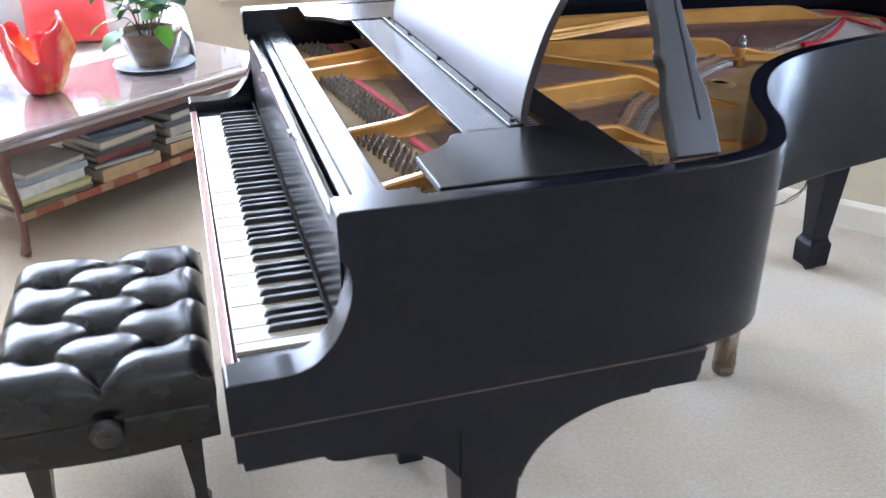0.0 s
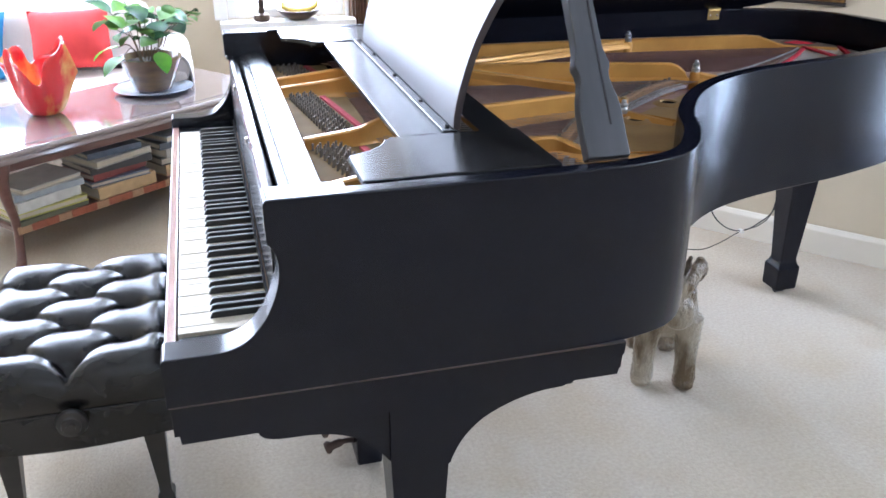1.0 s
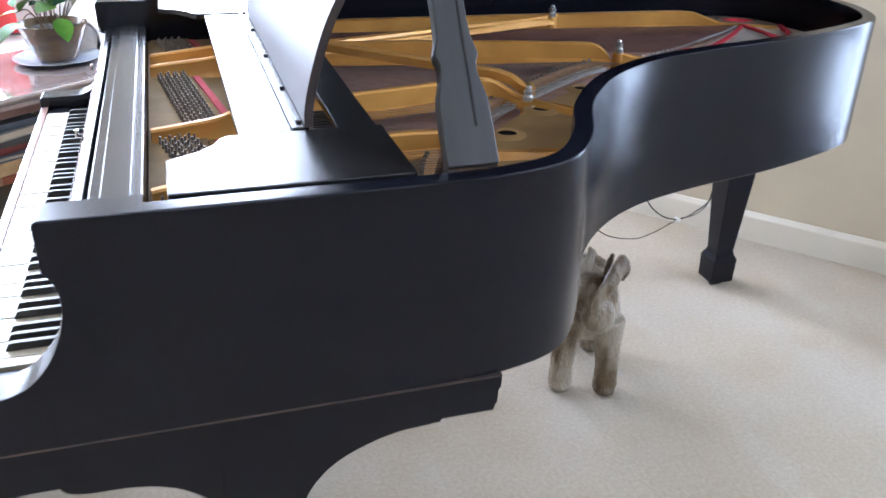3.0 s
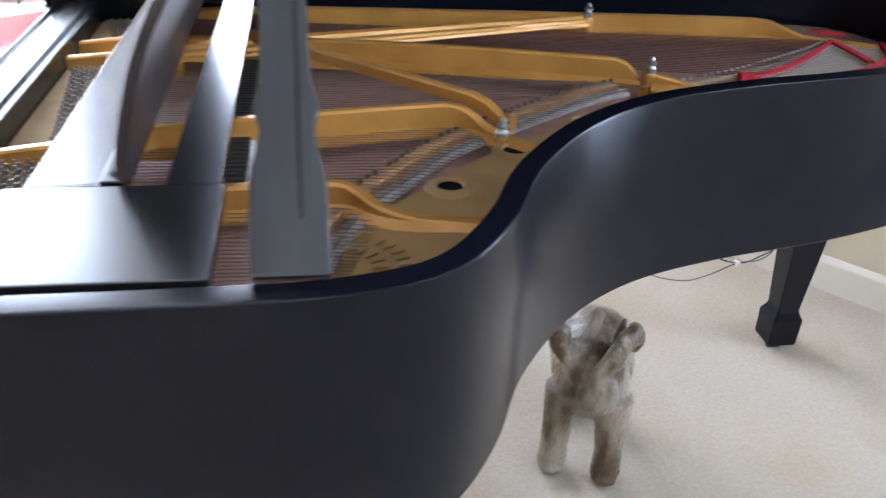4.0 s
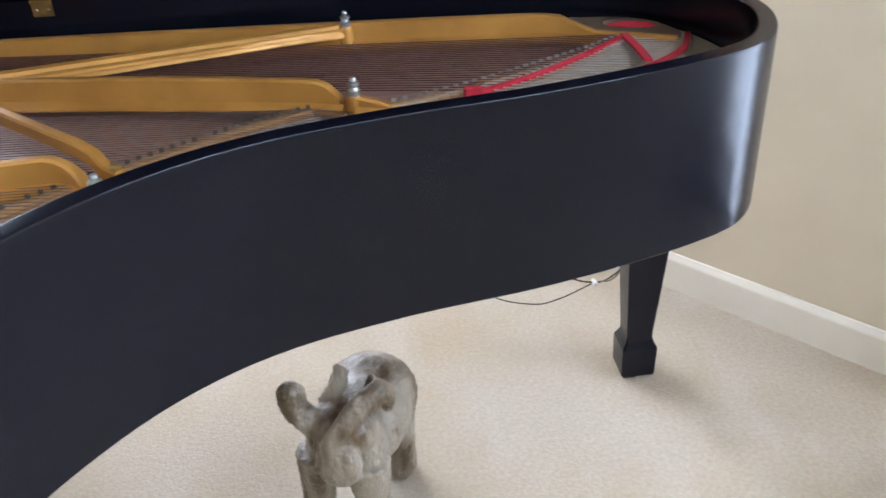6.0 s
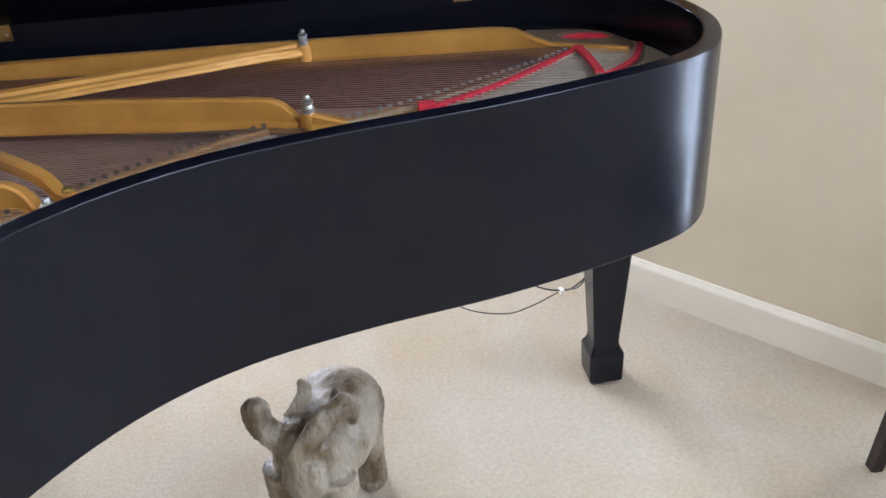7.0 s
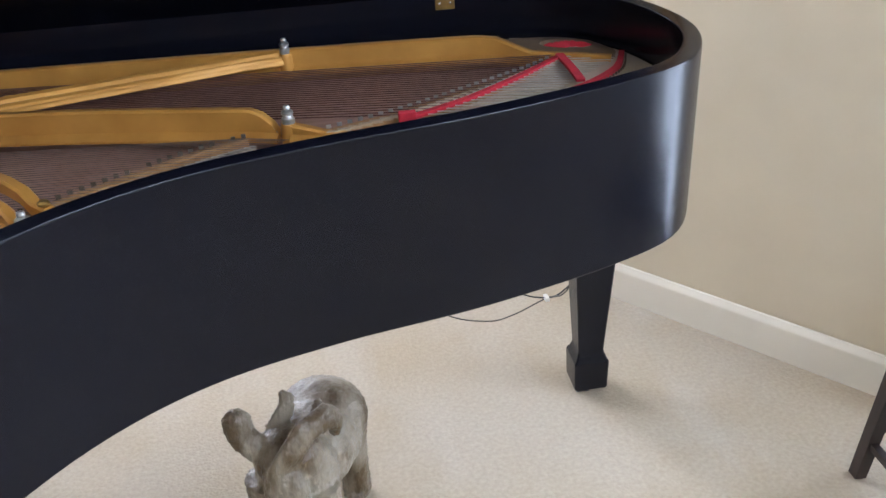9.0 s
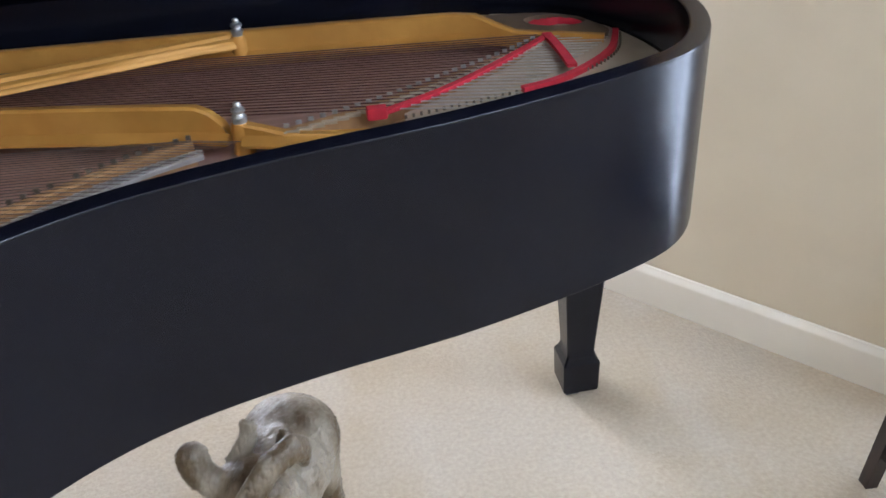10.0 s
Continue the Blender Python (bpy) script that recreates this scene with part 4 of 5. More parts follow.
# pedal lyre
for y in (0.665, 0.790):
    part("lyre_post", box(0.405, y, 0.1055, 0.435, y + 0.025, 0.592, 0.004), LACQUER, piano)
part("lyre_box", box(0.386, 0.615, 0.016, 0.452, 0.865, 0.105, 0.006), LACQUER, piano)
for y in (0.67, 0.74, 0.81):
    pedal = tube(spline([(0.390, y, 0.060), (0.365, y, 0.063), (0.335, y, 0.056), (0.310, y, 0.047)], 4), [0.007] * 6 + [0.011] * 4 + [0.017] * 2 + [0.013], 10, flat=0.5)
    part("pedal", pedal, BRONZE, piano, "dulled brass pedal")
part("under_beam", box(0.80, 0.95, 0.69, 2.0, 1.05, 0.85, 0.004), SOUNDBOARD, piano)

# ---- the piano bench ----
bench = thing("piano_bench", "black buttoned leather piano bench with wooden legs on carpet", "bench", pose(-0.251, 0.862, -0.078) @ Matrix.Scale(1.053, 4))
BX, BY = 0.210, 0.285
NX, NY = 64, 88
tufts = []
for j in range(7):
    for x in (0.0,) if j % 2 == 0 else (-0.120, 0.120):
        tufts.append((x, (j - 3) * 0.08))


def seat_height(x, y):
    """The buttoned cushion's surface: deep dimples, joined by creases."""
    z = 0.512
    ex, ey = max(0, abs(x) - BX + 0.05) / 0.05, max(0, abs(y) - BY + 0.05) / 0.05
    z -= 0.026 * (ex ** 2.4 + ey ** 2.4)
    for tx, ty in tufts:
        d2 = (x - tx) ** 2 + (y - ty) ** 2
        z -= 0.030 * math.exp(-d2 / 0.0005) + 0.016 * math.exp(-d2 / 0.0026)
    crease = 9.0
    for a, (ax, ay) in enumerate(tufts):
        for bx, by in tufts[a + 1:]:
            if abs(abs(ay - by) - 0.08) < 0.01 and abs(abs(ax - bx) - 0.120) < 0.01:
                vx, vy = bx - ax, by - ay
                t = max(0, min(1, ((x - ax) * vx + (y - ay) * vy) / (vx * vx + vy * vy)))
                crease = min(crease, math.hypot(x - ax - t * vx, y - ay - t * vy))
    for ax, ay in tufts:
        if abs(ax) > 0.1:
            crease = min(crease, abs(y - ay) if abs(x) > abs(ax) and x * ax > 0 else 9)
        if abs(ay) > 0.2:
            crease = min(crease, abs(x - ax) if abs(y) > abs(ay) and y * ay > 0 else 9)
    return z - 0.012 * math.exp(-crease * crease / 0.00004) - 0.005 * math.exp(-crease * crease / 0.0007)


seat = bmesh.new()
grid = [[seat.verts.new((-BX + 2 * BX * i / NX, -BY + 2 * BY * j / NY, seat_height(-BX + 2 * BX * i / NX, -BY + 2 * BY * j / NY))) for i in range(NX + 1)] for j in range(NY + 1)]
for j in range(NY):
    for i in range(NX):
        seat.faces.new((grid[j][i], grid[j][i + 1], grid[j + 1][i + 1], grid[j + 1][i]))
loop = grid[0] + [r[-1] for r in grid[1:]] + grid[-1][-2::-1] + [r[0] for r in grid[-2:0:-1]]
prev = loop
for dz, out in ((0.466, 0.006), (0.44, 0.009), (0.405, 0.006), (0.398, -0.002)):
    ring = []
    for v in loop:
        n = Vector((v.co.x / BX, v.co.y / BY))
        sx = math.copysign(1, n.x) if abs(n.x) > 0.985 else 0
        sy = math.copysign(1, n.y) if abs(n.y) > 0.985 else 0
        ring.append(seat.verts.new((v.co.x + out * sx, v.co.y + out * sy, dz)))
    for k in range(len(ring)):
        m = (k + 1) % len(ring)
        seat.faces.new((prev[k], prev[m], ring[m], ring[k]))
    prev = ring
cushion = part("seat", seat, LEATHER, bench, "deep-buttoned black leather seat", angle=60)
button_mesh = mesh_of("button", ball((0, 0, 0), (0.009, 0.009, 0.004), u=12, v=6), LEATHER)
for tx, ty in tufts:
    b = new("button", button_mesh)
    b.location, b.parent = (tx, ty, seat_height(tx, ty) + 0.001), cushion
apron = prism([(-BX - 0.005, 0.396), (-BX - 0.005, 0.318)] + [(-BX + 2 * BX * t / 10, 0.318 - 0.014 * math.sin(math.pi * t / 10)) for t in range(1, 10)] + [(BX + 0.005, 0.318), (BX + 0.005, 0.396)], -BY - 0.005, -BY + 0.018, "xz", 0.003)
part("apron", apron, LEATHER, bench)
apron = prism([(-BX - 0.005, 0.396), (-BX - 0.005, 0.318), (BX + 0.005, 0.318), (BX + 0.005, 0.396)], BY - 0.018, BY + 0.005, "xz", 0.003)
part("apron", apron, LEATHER, bench)
for x0, x1 in ((-BX - 0.004, -BX + 0.018), (BX - 0.018, BX + 0.004)):
    part("apron", box(x0, -BY + 0.019, 0.318, x1, BY - 0.019, 0.396, 0.003), LEATHER, bench)
piping = tube([(sx * (BX + 0.003), sy * (BY + 0.003), 0.398) for sx, sy in ((-1, -1), (1, -1), (1, 1), (-1, 1), (-1, -1))], 0.003, 6)
part("piping", piping, LEATHER, bench)
for sy in (-1, 1):
    knob = lathe([(0.0, 0.0), (0.014, 0.0), (0.014, 0.008), (0.030, 0.010), (0.033, 0.018), (0.030, 0.026), (0.021, 0.029), (0.019, 0.033), (0.010, 0.034), (0.009, 0.038), (0.0, 0.039)], 24)
    bmesh.ops.transform(knob, matrix=Matrix.Translation((0.0, sy * (BY + 0.005), 0.385)) @ Matrix.Rotation(radians(90 * sy), 4, "X") @ Matrix.Scale(-1, 4, (0, 0, 1)), verts=knob.verts)
    part("knob", knob, EBONY, bench, "turned black adjusting knob")
for sx in (-1, 1):
    for sy in (-1, 1):
        own = bmesh.new()
        rings = []
        for z, h, o in ((0.0742, 0.015, 0.012), (0.112, 0.019, 0.011), (0.122, 0.018, 0.010), (0.130, 0.013, 0.010), (0.155, 0.0135, 0.009), (0.317, 0.024, 0.0)):
            cx, cy = sx * (BX - 0.060 + 0.5 * o), sy * (BY - 0.048 + 0.3 * o)
            rings.append([own.verts.new((cx + a * h, cy + b * h, z)) for a, b in ((-1, -1), (1, -1), (1, 1), (-1, 1))])
        for a, b in zip(rings, rings[1:]):
            for k in range(4):
                own.faces.new((a[k], a[(k + 1) % 4], b[(k + 1) % 4], b[k]))
        own.faces.new(rings[0])
        own.faces.new(rings[-1])
        part("leg", own, EBONY, bench, "tapered black wooden leg")

# ---- coffee table with its books ----
TL, TW, TH = 1.42, 0.66, 0.485
table_m = pose(-0.670, 2.088, 0, 0, 0, 38.5)
table = thing("coffee_table", "polished mahogany coffee table with curved legs and lower shelf", "coffee table", table_m)
edge_prof = [(0.0, TH - 0.045), (-0.006, TH - 0.040), (-0.004, TH - 0.028), (0.004, TH - 0.024), (-0.002, TH - 0.018), (-0.005, TH - 0.010), (0.0, TH - 0.002), (0.004, TH)]
top = bmesh.new()
rings = []
for o, z in edge_prof:
    rings.append([top.verts.new(p) for p in ((o, o, z), (TL - o, o, z), (TL - o, TW - o, z), (o, TW - o, z))])
for a, b in zip(rings, rings[1:]):
    for k in range(4):
        top.faces.new((a[k], a[(k + 1) % 4], b[(k + 1) % 4], b[k]))
top.faces.new(rings[0])
top.faces.new(rings[-1])
part("tabletop", top, TABLETOP, table, "moulded and highly polished top, reflection put into its pale colour")
part("inlay", box(0.05, 0.05, TH + 0.0004, TL - 0.05, TW - 0.05, TH + 0.002), TABLETOP, table, "glossy inset panel in the same reflection-paled colour")
for a in ((0.05, 0.035, TL - 0.05, 0.055), (0.05, TW - 0.055, TL - 0.05, TW - 0.035)):
    part("apron", box(a[0], a[1], TH - 0.085, a[2], a[3], TH - 0.046, 0.003), MAHOGANY, table)
for a in ((0.035, 0.056, 0.055, TW - 0.056), (TL - 0.055, 0.056, TL - 0.035, TW - 0.056)):
    part("apron", box(a[0], a[1], TH - 0.085, a[2], a[3], TH - 0.046, 0.003), MAHOGANY, table)
for sx, cx in ((-1, 0.065), (1, TL - 0.065)):
    for sy, cy in ((-1, 0.065), (1, TW - 0.065)):
        shape = spline([(cx, cy, TH - 0.05), (cx + sx * 0.022, cy + sy * 0.022, TH - 0.10), (cx + sx * 0.006, cy + sy * 0.006, TH - 0.20), (cx - sx * 0.022, cy - sy * 0.022, TH - 0.31), (cx - sx * 0.010, cy - sy * 0.010, 0.06), (cx + sx * 0.012, cy + sy * 0.012, 0.012)], 4)
        radii = [0.034, 0.036, 0.036, 0.034, 0.030, 0.027, 0.024, 0.022, 0.020, 0.019, 0.018, 0.017, 0.018, 0.017, 0.017, 0.017, 0.0175, 0.018, 0.020, 0.021, 0.018]
        lg = part("leg", tube(shape, radii, 12), MAHOGANY, table, "carved cabriole leg")
        part("scroll", ball((cx + sx * 0.012, cy - sy * 0.030, TH - 0.088), (0.026, 0.018, 0.026)), MAHOGANY, lg)
part("shelf", box(0.075, 0.08, 0.143, TL - 0.075, TW - 0.08, 0.165, 0.003), MAHOGANY, table, "lower shelf")
n = 22
for row, y in ((0, 0.066), (1, TW - 0.079)):
    for i in range(n):
        x = 0.08 + (TL - 0.16) * i / n
        part("inlay_block", box(x, y, 0.136, x + (TL - 0.16) / n - 0.001, y + 0.0135, 0.167, 0.002), BRICKISH if i % 3 else TANISH, table)


def cover(colour):
    return material("book_cover", colour, 0.35, second=tuple(c * 0.8 for c in colour), scale=25, coat=0.15)


COVERS = [cover(c) for c in ((0.62, 0.62, 0.60), (0.50, 0.47, 0.10), (0.07, 0.08, 0.10), (0.10, 0.13, 0.18), (0.22, 0.045, 0.04), (0.52, 0.36, 0.18), (0.04, 0.04, 0.045), (0.42, 0.40, 0.36), (0.09, 0.10, 0.06), (0.33, 0.37, 0.42))]


def book(x, y, z, w, d, h, turn, mat, label):
    b = thing("book", label, "book", table_m @ pose(x, y, z, 0, 0, turn), group="books on the table's shelf")
    c = 0.0045
    shell = bmesh.new()
    box(-w / 2, -d / 2, 0, w / 2, d / 2, c, bm=shell)
    box(-w / 2, -d / 2, h - c, w / 2, d / 2, h, bm=shell)
    box(-w / 2, d / 2 - c, c, w / 2, d / 2, h - c, bm=shell)
    part("cover", shell, mat, b)
    part("page_block", box(-w / 2 + 0.004, -d / 2 + 0.004, c + 0.0003, w / 2 - 0.004, d / 2 - c - 0.0004, h - c - 0.0003), PAPER, b, "cream page block")


stacks = [
    (0.245, 0.20, [(0.30, 0.24, 0.020, 3, 8, "dark olive hardback book at the bottom of a stack"), (0.31, 0.23, 0.026, -2, 1, "yellow-green hardback book lying flat"), (0.28, 0.22, 0.042, 4, 0, "thick white hardback book lying flat"), (0.29, 0.23, 0.026, -3, 9, "pale grey glossy book lying flat"), (0.27, 0.22, 0.022, 6, 7, "light grey glossy book on a stack")]),
    (0.585, 0.21, [(0.29, 0.25, 0.052, 2, 5, "thick tan hardback book at the bottom of a stack"), (0.27, 0.24, 0.022, -6, 3, "dark blue hardback book lying flat"), (0.27, 0.22, 0.028, 3, 4, "dark red hardback book with yellow edge"), (0.29, 0.24, 0.030, -3, 6, "black hardback book lying flat"), (0.29, 0.23, 0.030, 5, 7, "grey hardback book lying flat"), (0.25, 0.20, 0.026, -4, 3, "slate blue picture book on a stack")]),
    (0.93, 0.22, [(0.27, 0.23, 0.05, 3, 5, "tan hardback book at the bottom of a stack"), (0.28, 0.22, 0.034, -4, 6, "black hardback book lying flat"), (0.26, 0.23, 0.038, 5, 7, "grey hardback book lying flat"), (0.27, 0.22, 0.030, -2, 2, "charcoal hardback book lying flat"), (0.24, 0.21, 0.028, 7, 9, "pale blue glossy book on a stack")]),
]
for sx, sy, books in stacks:
    z = 0.1655
    for i, (w, d, h, turn, k, label) in enumerate(books):
        book(sx + rnd.uniform(-0.012, 0.012), sy + rnd.uniform(-0.01, 0.01), z, w, d, h, turn + (180 if i % 3 != 1 else 0), COVERS[k], label)
        z += h + 0.0005

# ---- on the table ----


def handkerchief_vase():
    own = bmesh.new()
    rings = []
    for i in range(15):
        f = i / 14
        ring = []
        for k in range(72):
            a = 2 * math.pi * k / 72
            wave = math.sin(4 * a + 0.6) * 0.7 + 0.5 * math.sin(7 * a + 1.9)
            r = 0.045 + 0.078 * f ** 0.6 + 0.032 * wave * f ** 2
            z = 0.006 + 0.225 * f ** 1.25 + 0.050 * math.cos(4 * a + 0.2) * f ** 3 + 0.018 * math.cos(9 * a) * f ** 3 + 0.022 * math.sin(3 * a) * f ** 2
            ring.append(own.verts.new((r * math.cos(a), r * math.sin(a), z)))
        rings.append(ring)
    for a, b in zip(rings, rings[1:]):
        for k in range(72):
            own.faces.new((a[k], a[(k + 1) % 72], b[(k + 1) % 72], b[k]))
    own.faces.new(rings[0])
    return own


vase = solo("glass_vase", handkerchief_vase(), VASE, "red and orange art-glass vase with a folded rim", "vase", pose(-0.552, 2.665, TH + 0.003, 0, 0, 55) @ Matrix.Diagonal((1.04, 1.04, 1.0, 1)), angle=60)
mod = vase.modifiers.new("thickness", "SOLIDIFY")
mod.thickness, mod.offset = 0.006, 1.0

plate_at = Matrix.Translation((-0.126, 2.975, TH + 0.0025))
solo("saucer", lathe([(0.0, 0.0), (0.10, 0.0), (0.115, 0.004), (0.172, 0.016), (0.178, 0.020), (0.174, 0.021), (0.112, 0.010), (0.0, 0.008)], 48), CHINA, "pale blue and white china plate under the pot", "plate", plate_at)
plant = thing("potted_plant", "green leafy houseplant in a brown glazed pot", "houseplant", plate_at @ pose(0, 0, 0.009) @ Matrix.Diagonal((1.10, 1.10, 1.06, 1)))
part("pot", lathe([(0.0, 0.0), (0.068, 0.0), (0.075, 0.004), (0.090, 0.040), (0.112, 0.095), (0.120, 0.125), (0.127, 0.134), (0.128, 0.144), (0.120, 0.146), (0.114, 0.138), (0.108, 0.120), (0.0, 0.118)], 40), POT, plant, "brown glazed pot")
part("soil", lathe([(0.0, 0.124), (0.06, 0.1235), (0.1065, 0.1205)], 24), SOIL, plant)


def leaf_mesh(name, mat, length, wide):
    own = bmesh.new()
    rows = []
    for i in range(9):
        f = i / 8
        w = wide * math.sin(math.pi * min(1, f ** 0.8 * 0.99 + 0.005)) ** 0.75
        z = 0.10 * length * math.sin(math.pi * f) - 0.16 * length * f * f
        rows.append([own.verts.new((length * f, s * w, z + 0.10 * wide * abs(s))) for s in (-1, -0.5, 0, 0.5, 1)])
    for a, b in zip(rows, rows[1:]):
        for k in range(4):
            own.faces.new((a[k], a[k + 1], b[k + 1], b[k]))
    bmesh.ops.solidify(own, geom=own.faces[:], thickness=0.0006)
    return mesh_of(name, own, mat, 80)


leaves = [leaf_mesh("leaf", LEAF, 0.10, 0.034), leaf_mesh("leaf", LEAF_DARK, 0.105, 0.040), leaf_mesh("leaf", LEAF, 0.075, 0.028)]
prnd = random.Random(11)
for s in range(15):
    a = 2 * math.pi * s / 15 + prnd.uniform(-0.2, 0.2)
    tall, reach = prnd.uniform(0.08, 0.26), prnd.uniform(0.05, 0.19)
    base = Vector((0.04 * math.cos(a), 0.04 * math.sin(a), 0.121))
    tip = Vector((reach * math.cos(a), reach * math.sin(a), 0.13 + tall))
    mid = (base + tip) / 2 + Vector((-0.02 * math.cos(a), -0.02 * math.sin(a), 0.03))
    line = spline([base, mid, tip], 5)
    stem = part("stem", tube(line, 0.0022, 5), STEM, plant)
    for q in range(3):
        at = line[min(10, 6 + 2 * q)]
        lf = new("leaf", leaves[prnd.choice((0, 0, 1, 1, 2))])
        lf.parent = stem
        size = prnd.uniform(0.75, 1.2)
        turn = math.degrees(a) + prnd.uniform(-95, 95)
        lf.matrix_basis = Matrix.Translation(at) @ pose(0, 0, 0, prnd.uniform(-30, 30), prnd.uniform(-40, 35), turn) @ Matrix.Scale(size, 4)
for turn, size, up, drop in ((-70, 1.05, 0.17, 38), (165, 1.25, 0.17, 20), (-140, 1.2, 0.15, 25)):
    a = radians(turn)
    line = spline([(0.03 * math.cos(a), 0.03 * math.sin(a), 0.121), (0.08 * math.cos(a), 0.08 * math.sin(a), 0.19), (0.125 * math.cos(a), 0.125 * math.sin(a), up + 0.01)], 5)
    stem = part("stem", tube(line, 0.0022, 5), STEM, plant)
    lf = new("leaf", leaves[0])
    lf.parent = stem
    lf.matrix_basis = Matrix.Translation(line[-1]) @ pose(0, 0, 0, 0, drop, turn) @ Matrix.Scale(size, 4)

# ---- sofa and cushions ----
sofa_m = pose(-1.05, 3.39, 0.03)
sofa = thing("sofa", "white linen sofa with rounded arms below the window", "sofa", sofa_m)
part("base", box(-0.95, -0.30, 0.06, 0.93, 0.48, 0.31, 0.03), LINEN, sofa)
for x0, x1 in ((-0.93, -0.01), (0.01, 0.92)):
    b = box(x0, -0.33, 0.315, x1, 0.22, 0.45, 0.05)
    part("seat_cushion", b, LINEN, sofa, "plump white seat cushion", angle=60)
    b = box(x0, 0.16, 0.455, x1, 0.36, 0.78, 0.07)
    part("back_cushion", b, LINEN, sofa, "plump white back cushion", angle=60)
part("back", box(-0.95, 0.365, 0.302, 0.93, 0.49, 0.72, 0.05), LINEN, sofa, angle=60)
for x0, x1 in ((-1.12, -0.955), (0.935, 1.10)):
    arm_bm = box(x0 + 0.02, -0.32, 0.06, x1 - 0.02, 0.48, 0.52, 0.03)
    tube([((x0 + x1) / 2, -0.30 + 0.77 * t / 6, 0.52) for t in range(7)], [0.07, 0.08, 0.08, 0.08, 0.08, 0.075, 0.05], 16, arm_bm)
    part("arm", arm_bm, LINEN, sofa, "rounded sofa arm", angle=60)
for x in (-1.05, 1.03):
    for y in (-0.26, 0.42):
        part("foot", lathe([(0.018, -0.03), (0.026, 0.06), (0.0, 0.06)], 12, (x, y, 0)), DARKWOOD, sofa)


def pillow(name, size, mat, m, label):
    own = bmesh.new()
    n = 16
    faces = []
    for s in (1, -1):
        g = [[own.verts.new((size / 2 * (2 * i / n - 1) * (1 - 0.05 * math.sin(math.pi * j / n)) * 1.22, size / 2 * (2 * j / n - 1) * (1 - 0.05 * math.sin(math.pi * i / n)), s * 0.075 * (math.sin(math.pi * i / n) * math.sin(math.pi * j / n)) ** 0.45)) for i in range(n + 1)] for j in range(n + 1)]
        for j in range(n):
            for i in range(n):
                own.faces.new((g[j][i], g[j][i + 1], g[j + 1][i + 1], g[j + 1][i]))
    bmesh.ops.remove_doubles(own, verts=own.verts[:], dist=0.0005)
    return solo(name, own, mat, label, "cushion", m, group="cushions on the sofa", angle=70)


pillow("throw_pillow", 0.31, RED_CLOTH, pose(-0.515, 3.47, 0.655, 60, 0, 4), "plain red cotton throw pillow on the white sofa")
pillow("throw_pillow", 0.34, BLUE_CLOTH, pose(-1.02, 3.47, 0.645, 60, 0, -8), "plain blue cotton throw pillow on the white sofa")
throw = bmesh.new()
over = [(-0.084, -0.06 + 0.015 * k) for k in range(4)] + [(-0.082 * math.cos(math.pi * k / 8), 0.084 * math.sin(math.pi * k / 8)) for k in range(9)] + [(0.084, -0.02 - 0.015 * k) for k in range(4)]
cols = len(over) - 1
for j in range(14):
    for i, (x, z) in enumerate(over):
        throw.verts.new((x * (1 + 0.05 * math.sin(j * 1.3 + i * 0.5)), -0.16 + 0.32 * j / 13, z + 0.004 * math.sin(j * 1.9 + i * 0.8)))
throw.verts.ensure_lookup_table()
for j in range(13):
    for i in range(cols):
        k = j * (cols + 1) + i
        throw.faces.new((throw.verts[k], throw.verts[k + 1], throw.verts[k + cols + 2], throw.verts[k + cols + 1]))
cloth = solo("throw_blanket", throw, LINEN, "pale woven throw over the sofa's arm", "blanket", sofa_m @ pose(1.018, -0.15, 0.522), angle=70)
mod = cloth.modifiers.new("thickness", "SOLIDIFY")
mod.thickness = 0.008

# ---- on the window sill ----
SILL = 0.650
solo("candlestick", lathe([(0.0, 0.0), (0.042, 0.0), (0.045, 0.012), (0.040, 0.034), (0.018, 0.042), (0.015, 0.06), (0.019, 0.10), (0.016, 0.16), (0.022, 0.24), (0.0, 0.24)], 20), BRONZE, "dark bronze candlestick on the white window sill", "candlestick", pose(0.452, 3.835, SILL))
bowl = solo("fruit_bowl", lathe([(0.0, 0.0), (0.05, 0.0), (0.10, 0.03), (0.12, 0.055), (0.114, 0.056), (0.095, 0.034), (0.0, 0.012)], 28), BRONZE, "small dark bowl on the white window sill", "bowl", pose(0.66, 3.84, SILL))
for k in range(4):
    line = spline([(-0.10, 0.015 * k - 0.03, 0.070), (-0.04, 0.018 * k - 0.045, 0.045), (0.05, 0.018 * k - 0.04, 0.046), (0.11, 0.012 * k - 0.02, 0.082)], 4)
    solo("banana", tube(line, [0.005] + [0.013 + 0.004 * math.sin(math.pi * i / 12) for i in range(11)] + [0.005], 8), BANANA, "ripe yellow banana lying in the bowl", "banana", pose(0.66, 3.84, SILL + 0.012 + 0.004 * k, 0, 0, 6 * k), group="bananas in the bowl")
curtain_pts = [(0.95 + 0.115 * t / 24, 3.872 + 0.018 * math.sin(t * 1.6)) for t in range(25)]
drape = prism([(x, y) for x, y in curtain_pts] + [(x, y + 0.006) for x, y in reversed(curtain_pts)], 0.02, 3.5, "xy")
solo("curtain", drape, material("brown_curtain", (0.22, 0.13, 0.08), 0.85, second=(0.17, 0.10, 0.06), scale=12, bump=0.15, bump_scale=400), "brown curtain hanging beside the window", "curtain", angle=60)

